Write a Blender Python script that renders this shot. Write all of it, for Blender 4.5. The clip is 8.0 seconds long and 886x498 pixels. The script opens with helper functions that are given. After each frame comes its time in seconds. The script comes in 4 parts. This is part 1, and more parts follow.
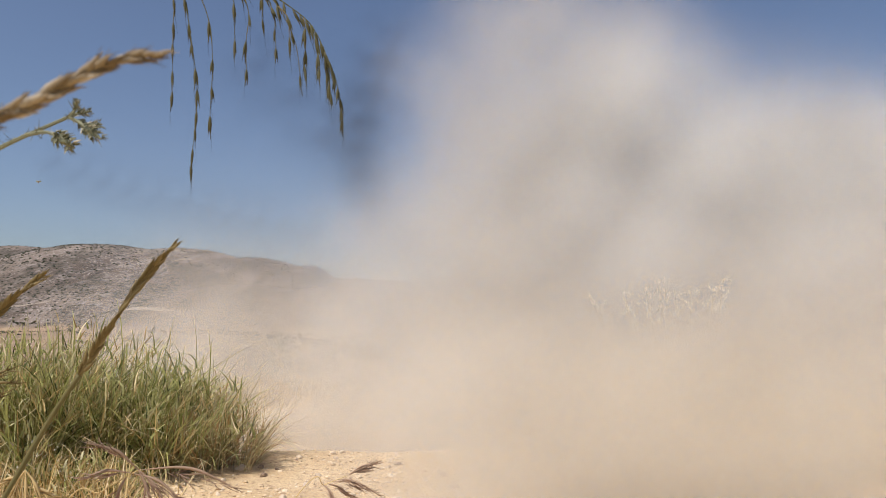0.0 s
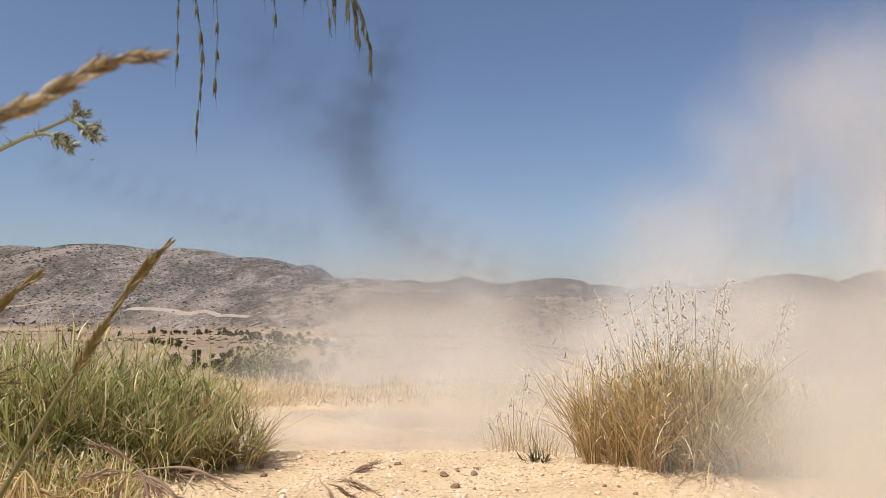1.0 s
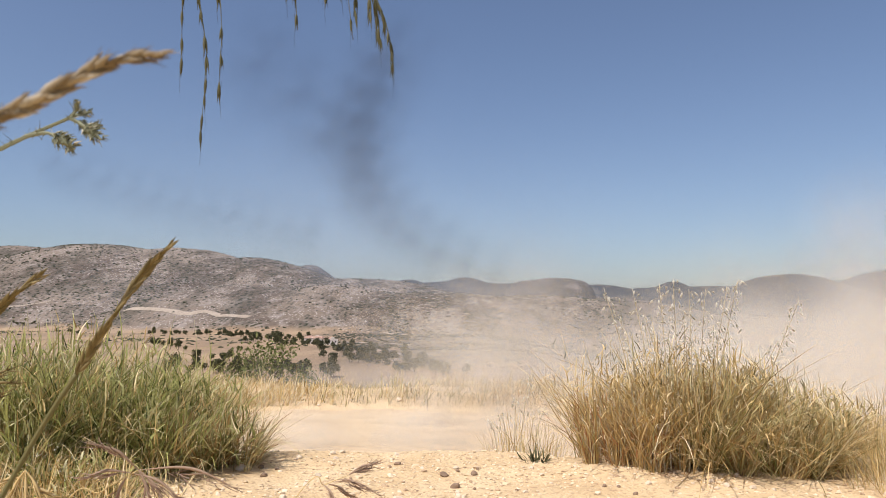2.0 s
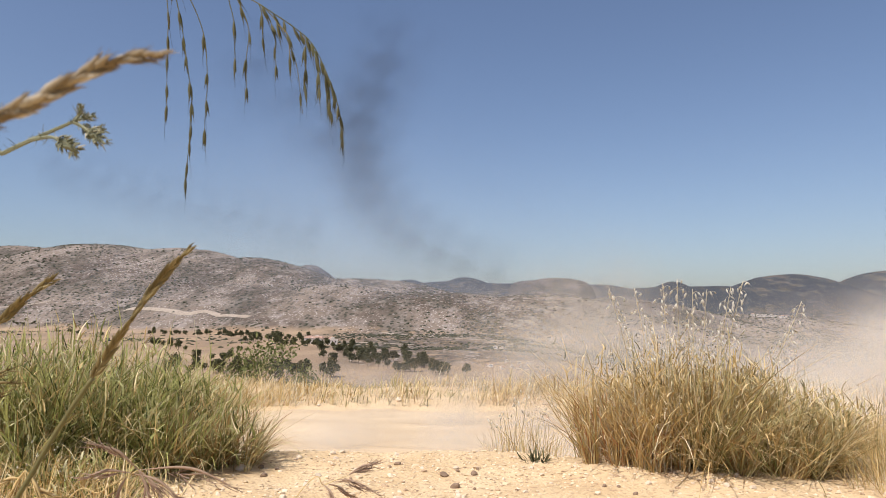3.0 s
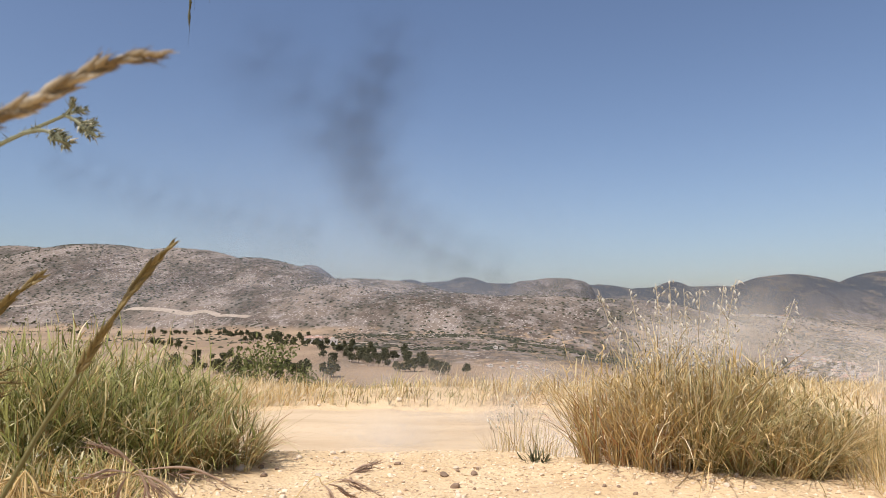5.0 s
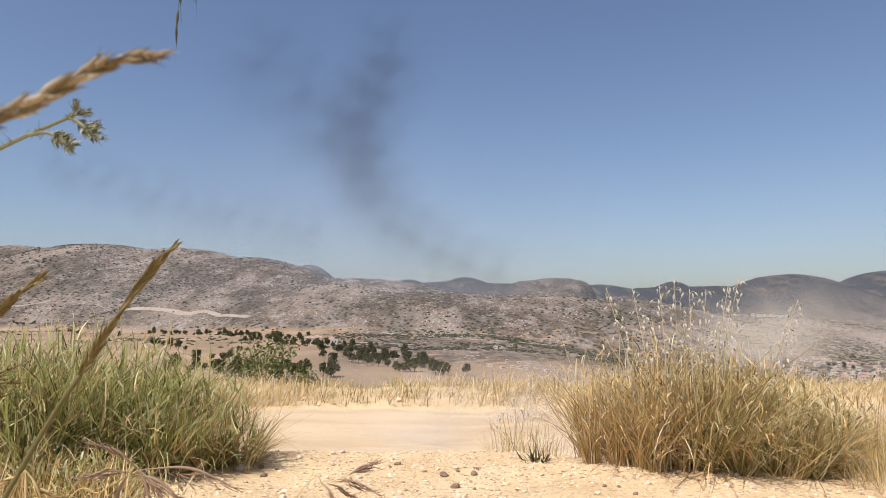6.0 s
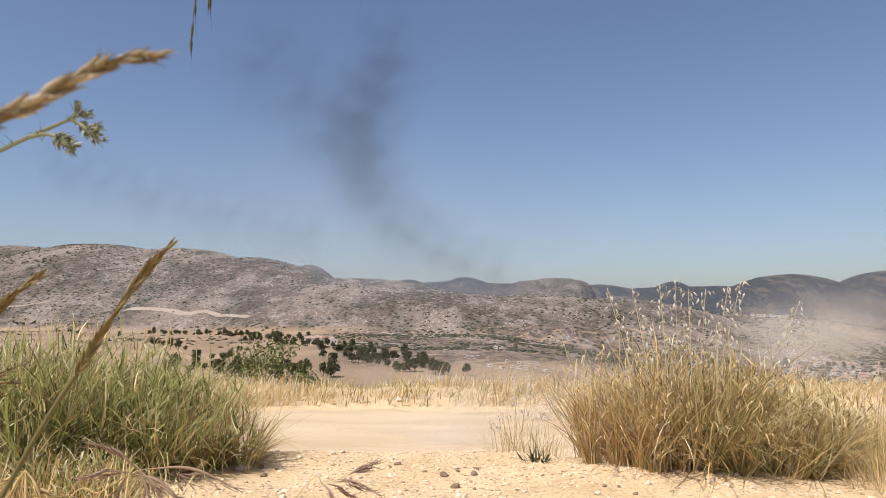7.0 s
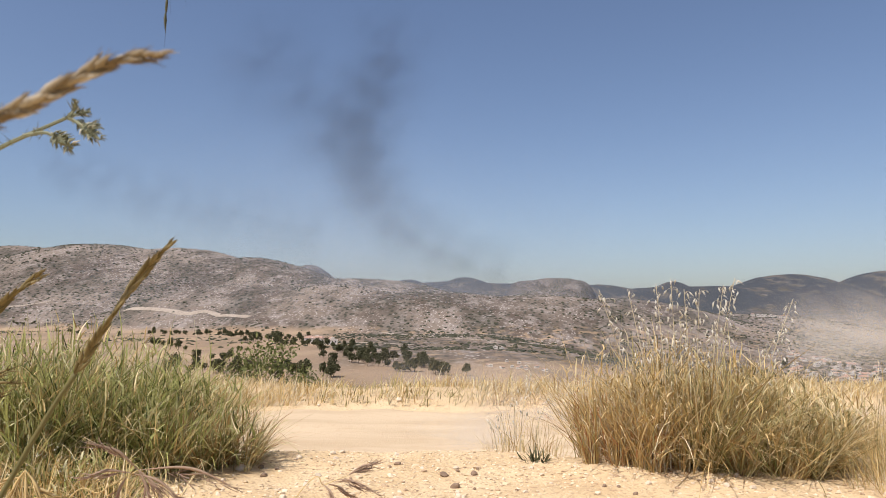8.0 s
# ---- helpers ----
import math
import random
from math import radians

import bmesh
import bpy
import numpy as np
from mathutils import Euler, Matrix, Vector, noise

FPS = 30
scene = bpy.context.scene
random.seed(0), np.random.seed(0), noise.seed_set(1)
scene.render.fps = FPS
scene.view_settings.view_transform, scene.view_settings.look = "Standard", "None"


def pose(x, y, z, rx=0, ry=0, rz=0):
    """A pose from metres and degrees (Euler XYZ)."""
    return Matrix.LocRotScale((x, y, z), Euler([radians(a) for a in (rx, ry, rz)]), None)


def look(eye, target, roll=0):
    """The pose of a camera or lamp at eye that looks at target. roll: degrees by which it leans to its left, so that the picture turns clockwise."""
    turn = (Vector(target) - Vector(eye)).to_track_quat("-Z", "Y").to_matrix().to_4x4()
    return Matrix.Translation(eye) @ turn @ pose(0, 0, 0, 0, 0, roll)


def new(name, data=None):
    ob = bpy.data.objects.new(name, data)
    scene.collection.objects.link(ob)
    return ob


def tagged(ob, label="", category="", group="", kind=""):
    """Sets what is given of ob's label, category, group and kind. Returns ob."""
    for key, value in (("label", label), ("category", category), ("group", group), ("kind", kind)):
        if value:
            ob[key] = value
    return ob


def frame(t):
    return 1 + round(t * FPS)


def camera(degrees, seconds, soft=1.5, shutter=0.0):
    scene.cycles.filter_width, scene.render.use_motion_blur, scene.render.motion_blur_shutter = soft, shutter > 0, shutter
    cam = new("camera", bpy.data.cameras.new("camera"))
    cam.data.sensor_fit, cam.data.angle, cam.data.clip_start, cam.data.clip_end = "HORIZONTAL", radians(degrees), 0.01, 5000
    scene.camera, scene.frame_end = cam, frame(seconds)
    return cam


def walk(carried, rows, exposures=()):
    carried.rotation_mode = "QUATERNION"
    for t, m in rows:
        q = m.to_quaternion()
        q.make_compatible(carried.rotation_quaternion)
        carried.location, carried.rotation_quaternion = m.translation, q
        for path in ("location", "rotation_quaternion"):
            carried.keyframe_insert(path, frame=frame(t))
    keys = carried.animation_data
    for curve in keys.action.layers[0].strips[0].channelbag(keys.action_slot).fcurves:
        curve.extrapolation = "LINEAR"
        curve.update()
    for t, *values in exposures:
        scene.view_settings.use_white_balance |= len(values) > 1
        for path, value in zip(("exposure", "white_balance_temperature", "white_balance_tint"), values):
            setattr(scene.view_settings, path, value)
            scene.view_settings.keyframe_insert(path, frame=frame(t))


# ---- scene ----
cam = camera(66, 8.0, soft=0.6)
cam.data.dof.use_dof = True
cam.data.dof.focus_distance = 2.5
cam.data.dof.aperture_fstop = 26.0
EYE = (0.0, 0.0, 0.62)
PATH = [(0.0, pose(*EYE, 95.4, 0, 0)), (8.0, pose(*EYE, 95.4, 0, 0))]
walk(cam, PATH, [(0.0, -0.12, 6500, 16), (1.0, 0.0, 6500, 16), (1.7, 0.1, 6500, 16), (3.0, 0.12, 6500, 16), (8.0, 0.12, 6500, 16)])
scene.cycles.transparent_max_bounces = 128
scene.cycles.diffuse_bounces, scene.cycles.max_bounces = 10, 14

# ---- sky and sun ----
SUN_ELEVATION, SUN_AZIMUTH = radians(58), radians(-138)      # azimuth from +y, towards +x
world = bpy.data.worlds.new("sky")
world.use_nodes = True
scene.world = world
wn = world.node_tree.nodes
sky = wn.new("ShaderNodeTexSky")
sky.sky_type = "NISHITA"
sky.sun_disc = False
sky.sun_elevation, sky.sun_rotation = SUN_ELEVATION, SUN_AZIMUTH
sky.altitude, sky.air_density, sky.dust_density, sky.ozone_density = 300, 1.0, 1.8, 2.3
world.node_tree.links.new(sky.outputs[0], wn["Background"].inputs[0])
wn["Background"].inputs[1].default_value = 0.107
sun_dir = Vector((math.sin(SUN_AZIMUTH) * math.cos(SUN_ELEVATION), math.cos(SUN_AZIMUTH) * math.cos(SUN_ELEVATION), math.sin(SUN_ELEVATION)))
sun_data = bpy.data.lights.new("sun", "SUN")
sun_data.energy, sun_data.angle, sun_data.color = 5.0, radians(0.53), (1.0, 0.95, 0.87)
sun = new("sun", sun_data)
sun.matrix_world = look(sun_dir * 50, (0, 0, 0))
tagged(sun, "high summer sun", "sun", kind="structure")


# ---- materials ----
class Mat:
    """A small node graph builder."""
    def __init__(self, name):
        self.m = bpy.data.materials.new(name)
        self.m.use_nodes = True
        self.t = self.m.node_tree
        self.t.nodes.clear()
        self.out = self.t.nodes.new("ShaderNodeOutputMaterial")

    def n(self, kind, **inputs):
        node = self.t.nodes.new("ShaderNode" + kind)
        for k, v in inputs.items():
            self.put(node, k.replace("_", " "), v)
        return node

    def put(self, node, key, v):
        sock = node.inputs[int(key) if key.isdigit() else key]
        if isinstance(v, bpy.types.NodeSocket):
            self.t.links.new(v, sock)
        else:
            sock.default_value = v

    def math(self, op, a, b=0.0, clamp=False):
        node = self.n("Math")
        node.operation, node.use_clamp = op, clamp
        self.put(node, "0", a)
        self.put(node, "1", b)
        return node.outputs[0]

    def smooth(self, v, lo, hi):
        node = self.n("MapRange", Value=v)
        node.interpolation_type = "SMOOTHSTEP"
        node.inputs[1].default_value, node.inputs[2].default_value = lo, hi
        return node.outputs[0]

    def mix(self, f, a, b):
        node = self.n("Mix")
        node.data_type = "RGBA"
        self.put(node, "0", f)
        self.put(node, "6", a if isinstance(a, bpy.types.NodeSocket) else (*a, 1))
        self.put(node, "7", b if isinstance(b, bpy.types.NodeSocket) else (*b, 1))
        return node.outputs[2]

    def noise(self, vec, scale, detail=3.0, rough=0.55):
        return self.n("TexNoise", Vector=vec, Scale=scale, Detail=detail, Roughness=rough).outputs[0]

    def voronoi(self, vec, scale, feature="F1"):
        node = self.n("TexVoronoi", Vector=vec, Scale=scale)
        node.feature = feature
        return node.outputs[0]

    def pos(self):
        return self.n("NewGeometry").outputs["Position"]

    def obj(self):
        return self.n("TexCoord").outputs["Object"]

    def bump(self, h, strength, dist):
        return self.n("Bump", Height=h, Strength=strength, Distance=dist).outputs[0]

    def done(self, shader):
        self.t.links.new(shader, self.out.inputs[0])
        return self.m


def plant_material(name, low, high, tip, rough=0.6, glow=0.35):
    """Straw or leaf: three hues over the blades, some light passing through."""
    m = Mat(name)
    isl = m.n("NewGeometry").outputs["Random Per Island"]
    c = m.mix(m.smooth(isl, 0.0, 0.6), low, high)
    c = m.mix(m.smooth(isl, 0.7, 1.0), c, tip)
    v = m.noise(m.obj(), 55.0, 2.0)
    c = m.mix(m.math("MULTIPLY", v, 0.5), c, tuple(x * 0.62 for x in low))
    d = m.n("BsdfPrincipled", Base_Color=c, Roughness=rough)
    d.inputs["Specular IOR Level"].default_value = 0.25
    t = m.n("BsdfTranslucent", Color=c)
    return m.done(m.n("MixShader", **{"0": glow, "1": d.outputs[0], "2": t.outputs[0]}).outputs[0])


def plain_material(name, a, b, scale=20.0, rough=0.85, bump=0.3, size=0.01):
    """Mineral or painted surface with grain at two scales."""
    m = Mat(name)
    p = m.obj()
    n1, n2 = m.noise(p, scale, 4.0), m.noise(p, scale * 0.17, 3.0)
    c = m.mix(m.smooth(m.math("ADD", m.math("MULTIPLY", n1, 0.6), m.math("MULTIPLY", n2, 0.4)), 0.35, 0.65), a, b)
    r = m.n("ObjectInfo").outputs["Random"]
    c = m.mix(m.math("MULTIPLY", r, 0.35), c, tuple(x * 0.72 for x in a))
    s = m.n("BsdfPrincipled", Base_Color=c, Roughness=rough, Normal=m.bump(n1, bump, size))
    return m.done(s.outputs[0])


def dust_material(name, colour, density, scale, lo=0.30, hi=0.72):
    """Airborne dust: thin soft wisps, thickest at the heart of each."""
    m = Mat(name)
    uv = m.n("UVMap").outputs[0]
    d = m.n("VectorMath", **{"0": uv})
    d.operation = "LENGTH"
    fall = m.math("POWER", m.math("SUBTRACT", 1.0, m.smooth(d.outputs["Value"], 0.0, 1.0), True), 1.25)
    wisp = m.smooth(m.noise(m.obj(), scale, 3.5, 0.5), lo, hi)
    a = m.math("MULTIPLY", m.math("MULTIPLY", fall, wisp), density, True)
    s1 = m.n("BsdfDiffuse", Color=(*colour, 1))
    s2 = m.n("BsdfTranslucent", Color=(*colour, 1))
    s = m.n("MixShader", **{"0": 0.5, "1": s1.outputs[0], "2": s2.outputs[0]})
    clear = m.n("BsdfTransparent")
    return m.done(m.n("MixShader", **{"0": a, "1": clear.outputs[0], "2": s.outputs[0]}).outputs[0])


def ground_material():
    m = Mat("limestone_country")
    p = m.pos()
    xyz = m.n("SeparateXYZ", Vector=p)
    y, z = xyz.outputs[1], xyz.outputs[2]
    flat = m.n("CombineXYZ", X=xyz.outputs[0], Y=y).outputs[0]
    # pale dirt with gravel close by
    g1, g2, g3 = m.noise(p, 3.0, 4.0), m.noise(p, 38.0, 4.0), m.voronoi(p, 70.0)
    dirt = m.mix(m.smooth(g1, 0.3, 0.7), (0.54, 0.395, 0.225), (0.63, 0.485, 0.295))
    dirt = m.mix(m.smooth(g2, 0.52, 0.72), dirt, (0.40, 0.275, 0.165))
    dirt = m.mix(m.math("MULTIPLY", m.smooth(g3, 0.30, 0.05), 0.5), dirt, (0.72, 0.59, 0.40))
    # dry grassland and fields in the valley
    f1, f2, f3 = m.noise(flat, 0.006, 5.0), m.noise(flat, 0.05, 4.0), m.noise(flat, 0.3, 3.0)
    field = m.mix(m.smooth(f1, 0.35, 0.65), (0.27, 0.185, 0.115), (0.38, 0.275, 0.175))
    field = m.mix(m.math("MULTIPLY", m.smooth(m.noise(m.n("Mapping", Vector=flat, Scale=(1.0, 0.35, 1.0)).outputs[0], 0.02, 5.0), 0.47, 0.66), 0.85), field, (0.20, 0.15, 0.10))
    field = m.mix(m.math("MULTIPLY", m.smooth(f3, 0.4, 0.8), 0.4), field, (0.5, 0.40, 0.27))
    # grey limestone hills with scrub
    bed = m.n("Mapping", Vector=p, Scale=(1.0, 0.33, 1.5)).outputs[0]
    h1, h2, h3 = m.noise(bed, 0.0042, 7.0, 0.62), m.noise(bed, 0.035, 6.0, 0.72), m.voronoi(bed, 0.10)
    h4, h5 = m.voronoi(bed, 0.17), m.noise(bed, 0.012, 5.0, 0.6)
    rock = m.mix(m.smooth(h1, 0.35, 0.66), (0.085, 0.066, 0.052), (0.22, 0.178, 0.142))
    rock = m.mix(m.smooth(h2, 0.45, 0.68), rock, (0.26, 0.225, 0.196))
    rock = m.mix(m.math("MULTIPLY", m.smooth(h5, 0.48, 0.66), 0.6), rock, (0.075, 0.068, 0.052))
    rock = m.mix(m.math("MULTIPLY", m.smooth(h3, 0.50, 0.20), m.smooth(h5, 0.40, 0.56)), rock, (0.045, 0.046, 0.034))
    rock = m.mix(m.math("MULTIPLY", m.smooth(h4, 0.36, 0.14), m.smooth(h5, 0.56, 0.40)), rock, (0.40, 0.36, 0.315))
    far = m.smooth(m.math("ADD", y, m.math("MULTIPLY", f1, 8.0)), 10.0, 22.0)
    hill = m.smooth(m.math("ADD", z, m.math("MULTIPLY", m.math("SUBTRACT", h1, 0.5), 50.0)), -36.0, -22.0)
    hill = m.math("MULTIPLY", hill, m.smooth(y, 500.0, 900.0))
    east = m.smooth(m.math("DIVIDE", xyz.outputs[0], m.math("MAXIMUM", y, 1.0)), -0.22, -0.08)
    hill = m.math("MAXIMUM", hill, m.math("MULTIPLY", m.math("MULTIPLY", east, m.smooth(y, 430.0, 620.0)), m.smooth(f2, 0.66, 0.5)))
    plots = m.n("TexVoronoi", Vector=flat, Scale=0.011)
    field = m.mix(m.math("MULTIPLY", m.smooth(plots.outputs["Distance"], 0.2, 0.7), 0.35), field, (0.20, 0.15, 0.11))
    # dark woods on the farthest hills; their blue-grey haze is put into the colour
    hazy_wood = m.math("MULTIPLY", m.smooth(y, 2900.0, 3900.0), m.smooth(h5, 0.66, 0.50))
    rock = m.mix(hazy_wood, rock, (0.042, 0.047, 0.052))
    c = m.mix(far, dirt, m.mix(hill, field, rock))
    hgt = m.math("ADD", m.math("MULTIPLY", g2, 0.6), m.math("MULTIPLY", g3, 0.5))
    s = m.n("BsdfPrincipled", Base_Color=c, Roughness=0.95, Normal=m.bump(hgt, 0.8, 0.012))
    s.inputs["Specular IOR Level"].default_value = 0.1
    return m.done(s.outputs[0])


def road_material():
    m = Mat("beaten_dirt_road")
    p = m.pos()
    st = m.n("Mapping", Vector=p, Scale=(0.25, 1.6, 1.0)).outputs[0]
    g1, g2, g3 = m.noise(st, 1.6, 4.0), m.noise(p, 14.0, 4.0), m.noise(p, 60.0, 3.0)
    c = m.mix(m.smooth(g1, 0.35, 0.65), (0.49, 0.37, 0.235), (0.58, 0.455, 0.30))
    c = m.mix(m.math("MULTIPLY", m.smooth(g2, 0.5, 0.75), 0.5), c, (0.50, 0.35, 0.22))
    s = m.n("BsdfPrincipled", Base_Color=c, Roughness=0.95, Normal=m.bump(m.math("ADD", g2, g3), 0.5, 0.02))
    s.inputs["Specular IOR Level"].default_value = 0.1
    return m.done(s.outputs[0])


GROUND, ROAD = ground_material(), road_material()
GREEN = plant_material("green_grass", (0.22, 0.235, 0.06), (0.54, 0.54, 0.20), (0.88, 0.81, 0.50), glow=0.35)
# darker copy of the green: shade between the blades put into the colour
SHADED_GREEN = plant_material("shaded_green_grass", (0.06, 0.075, 0.02), (0.13, 0.15, 0.045), (0.26, 0.27, 0.09), glow=0.2)
STRAW = plant_material("straw", (0.42, 0.28, 0.10), (0.76, 0.58, 0.28), (0.90, 0.80, 0.54), glow=0.25)
OLIVE = plant_material("olive_straw", (0.20, 0.17, 0.06), (0.52, 0.44, 0.20), (0.80, 0.71, 0.44), glow=0.25)
RUSSET = plant_material("russet_straw", (0.36, 0.17, 0.07), (0.50, 0.28, 0.12), (0.60, 0.43, 0.20), glow=0.4)
PALE = plant_material("bleached_husk", (0.70, 0.64, 0.52), (0.80, 0.75, 0.64), (0.86, 0.82, 0.73), glow=0.3)
HUSK = plant_material("ripening_oat_husk", (0.075, 0.08, 0.032), (0.13, 0.12, 0.055), (0.26, 0.20, 0.10), glow=0.2)
STALK = plant_material("green_stalk", (0.16, 0.16, 0.06), (0.24, 0.21, 0.09), (0.34, 0.26, 0.12))
EAR = plant_material("fuzzy_ear", (0.24, 0.18, 0.10), (0.48, 0.39, 0.25), (0.82, 0.75, 0.58), glow=0.3)
EAR_BROWN = plant_material("brown_ear", (0.17, 0.125, 0.045), (0.30, 0.225, 0.09), (0.50, 0.40, 0.20), glow=0.25)
THISTLE = plant_material("thistle_skin", (0.13, 0.14, 0.075), (0.28, 0.29, 0.18), (0.62, 0.57, 0.42), glow=0.15)
PURPLE = plant_material("brome_awn", (0.36, 0.23, 0.16), (0.50, 0.36, 0.25), (0.64, 0.52, 0.36))
LEAF = plant_material("tree_leaf", (0.07, 0.074, 0.036), (0.125, 0.125, 0.06), (0.20, 0.18, 0.095))
SAPLING = plant_material("sapling_leaf", (0.10, 0.12, 0.035), (0.22, 0.24, 0.08), (0.40, 0.38, 0.16), glow=0.35)
SCRUB = plant_material("scrub_leaf", (0.045, 0.052, 0.03), (0.075, 0.075, 0.045), (0.11, 0.10, 0.06), glow=0.1)
PALE_STALK = plant_material("bleached_stalk", (0.55, 0.46, 0.30), (0.66, 0.57, 0.40), (0.76, 0.68, 0.5), glow=0.2)
BARK = plain_material("bark", (0.10, 0.075, 0.05), (0.16, 0.12, 0.085))
STONE = plain_material("limestone_pebble", (0.60, 0.47, 0.33), (0.74, 0.63, 0.48), 60.0)
DARKSTONE = plain_material("brown_stone", (0.20, 0.13, 0.08), (0.34, 0.24, 0.16), 60.0)
PLASTER = plain_material("whitewash", (0.52, 0.47, 0.41), (0.66, 0.61, 0.55), 1.0)
TILES = plain_material("roof_tile", (0.36, 0.22, 0.16), (0.46, 0.33, 0.26), 1.0)
WINDOW = plain_material("dark_pane", (0.04, 0.045, 0.05), (0.07, 0.075, 0.08), 1.0, rough=0.25)
TRACK = plain_material("track_dirt", (0.28, 0.23, 0.175), (0.40, 0.335, 0.26), 0.2)
OUTCROP = plain_material("outcrop", (0.25, 0.215, 0.19), (0.36, 0.325, 0.29), 0.2)


def gravel_material():
    m = Mat("gravel")
    isl = m.n("NewGeometry").outputs["Random Per Island"]
    c = m.mix(m.smooth(isl, 0.0, 0.3), (0.38, 0.265, 0.16), (0.60, 0.465, 0.295))
    c = m.mix(m.smooth(isl, 0.6, 1.0), c, (0.74, 0.62, 0.44))
    return m.done(m.n("BsdfPrincipled", Base_Color=c, Roughness=0.9).outputs[0])


GRAVEL = gravel_material()
DUST = dust_material("hanging_dust", (0.85, 0.85, 0.82), 0.225, 0.9, 0.12, 0.80)
LOWDUST = dust_material("ground_dust", (0.86, 0.82, 0.73), 0.235, 0.8, 0.22, 0.8)
AIR = dust_material("valley_air", (0.72, 0.78, 0.86), 0.022, 0.0001, 0.0, 0.3)
SMOKE = dust_material("dark_smoke", (0.10, 0.10, 0.12), 0.10, 0.0032, 0.26, 0.80)


# ---- mesh helpers ----
rng = np.random.default_rng(7)


def mesh(name, verts, faces, material, smooth=False):
    me = bpy.data.meshes.new(name)
    me.from_pydata([tuple(v) for v in verts], [], [tuple(f) for f in faces])
    me.materials.append(material)
    if smooth:
        me.polygons.foreach_set("use_smooth", [True] * len(me.polygons))
    me.update()
    return me


def thing(name, label, category, place=(0, 0, 0), group="", kind=""):
    ob = new(name)
    ob.empty_display_size = 0.05
    ob.location = place
    return tagged(ob, label, category, group, kind)


def part(name, me, parent, label="", place=None):
    ob = new(name, me)
    ob.parent = parent
    if place is not None:
        ob.matrix_basis = place if isinstance(place, Matrix) else Matrix.Translation(place)
    return tagged(ob, label)


def join(pieces):
    """Several (verts, faces) as one."""
    vs, fs, k = [], [], 0
    for v, f in pieces:
        vs.append(np.asarray(v, float))
        fs += [tuple(i + k for i in q) for q in f]
        k += len(v)
    return np.concatenate(vs), fs


def tube(points, radii, sides=5):
    pts = np.asarray(points, float)
    n = len(pts)
    rad = np.interp(np.linspace(0, 1, n), np.linspace(0, 1, len(radii)), radii) if not np.isscalar(radii) else np.full(n, radii)
    tan = np.gradient(pts, axis=0)
    tan /= np.linalg.norm(tan, axis=1)[:, None] + 1e-9
    ref = np.array([0.31, 0.9, 0.29])
    a = np.cross(tan, ref)
    a /= np.linalg.norm(a, axis=1)[:, None] + 1e-9
    b = np.cross(tan, a)
    ang = np.arange(sides) * 2 * math.pi / sides
    v = (pts[:, None] + rad[:, None, None] * (np.cos(ang)[None, :, None] * a[:, None] + np.sin(ang)[None, :, None] * b[:, None])).reshape(-1, 3)
    f = [(i * sides + j, i * sides + (j + 1) % sides, (i + 1) * sides + (j + 1) % sides, (i + 1) * sides + j) for i in range(n - 1) for j in range(sides)]
    f += [tuple(range(sides))[::-1], tuple((n - 1) * sides + j for j in range(sides))]
    return v, f


def bend(points, n=14):
    """A smooth line through a few points."""
    p = [Vector(q) for q in points]
    p = [p[0] * 2 - p[1]] + p + [p[-1] * 2 - p[-2]]
    out = []
    for i in range(1, len(p) - 2):
        for k in range(n):
            t = k / n
            out.append(0.5 * ((2 * p[i]) + (p[i + 1] - p[i - 1]) * t + (2 * p[i - 1] - 5 * p[i] + 4 * p[i + 1] - p[i + 2]) * t * t + (3 * p[i] - p[i - 1] - 3 * p[i + 1] + p[i + 2]) * t ** 3))
    return np.array([tuple(q) for q in out + [p[-2]]])


def blades(base, heading, length, lean, curl, width, segs=4, flat=None):
    """Tapered bent strips, one for each base point: (verts, faces)."""
    base = np.asarray(base, float)
    n = len(base)
    t = np.linspace(0, 1, segs + 1)
    ang = lean[:, None] + curl[:, None] * t[None]
    step = length[:, None] / segs
    h = np.concatenate([np.zeros((n, 1)), np.cumsum(np.sin(ang[:, :-1]) * step, 1)], 1)
    z = np.concatenate([np.zeros((n, 1)), np.cumsum(np.cos(ang[:, :-1]) * step, 1)], 1)
    dx, dy = np.cos(heading)[:, None], np.sin(heading)[:, None]
    mid = base[:, None] + np.stack([h * dx, h * dy, z], 2)
    face = heading + math.pi / 2 + rng.normal(0, 0.9, n)
    side = np.stack([np.cos(face), np.sin(face), np.zeros(n)], 1)
    w = width[:, None] * np.array([0.8, 1.0, 0.9, 0.6, 0.12])[np.linspace(0, 4, segs + 1).round().astype(int)][None]
    v = np.stack([mid - side[:, None] * w[..., None] / 2, mid + side[:, None] * w[..., None] / 2], 2).reshape(-1, 3)
    k = np.arange(n)[:, None] * (segs + 1) * 2 + np.arange(segs)[None] * 2
    k = k.reshape(-1)
    return v, np.stack([k, k + 1, k + 3, k + 2], 1).tolist()


def spindle(length, width, sides=6, profile=(0.15, 0.8, 1.0, 0.7, 0.25, 0.04)):
    """A husk that hangs down from its origin."""
    z = -np.linspace(0, 1, len(profile)) * length
    pts = np.stack([np.zeros(len(z)), np.zeros(len(z)), z], 1)
    return tube(pts, [w * width / 2 for w in profile], sides)


# ---- the lie of the land ----
def lattice(ix, iy, seed):
    h = (ix * 374761393 + iy * 668265263 + seed * 1442695041) & 0xFFFFFFFF
    h = ((h ^ (h >> 13)) * 1274126177) & 0xFFFFFFFF
    return ((h ^ (h >> 16)) & 0xFFFF) / 65535.0


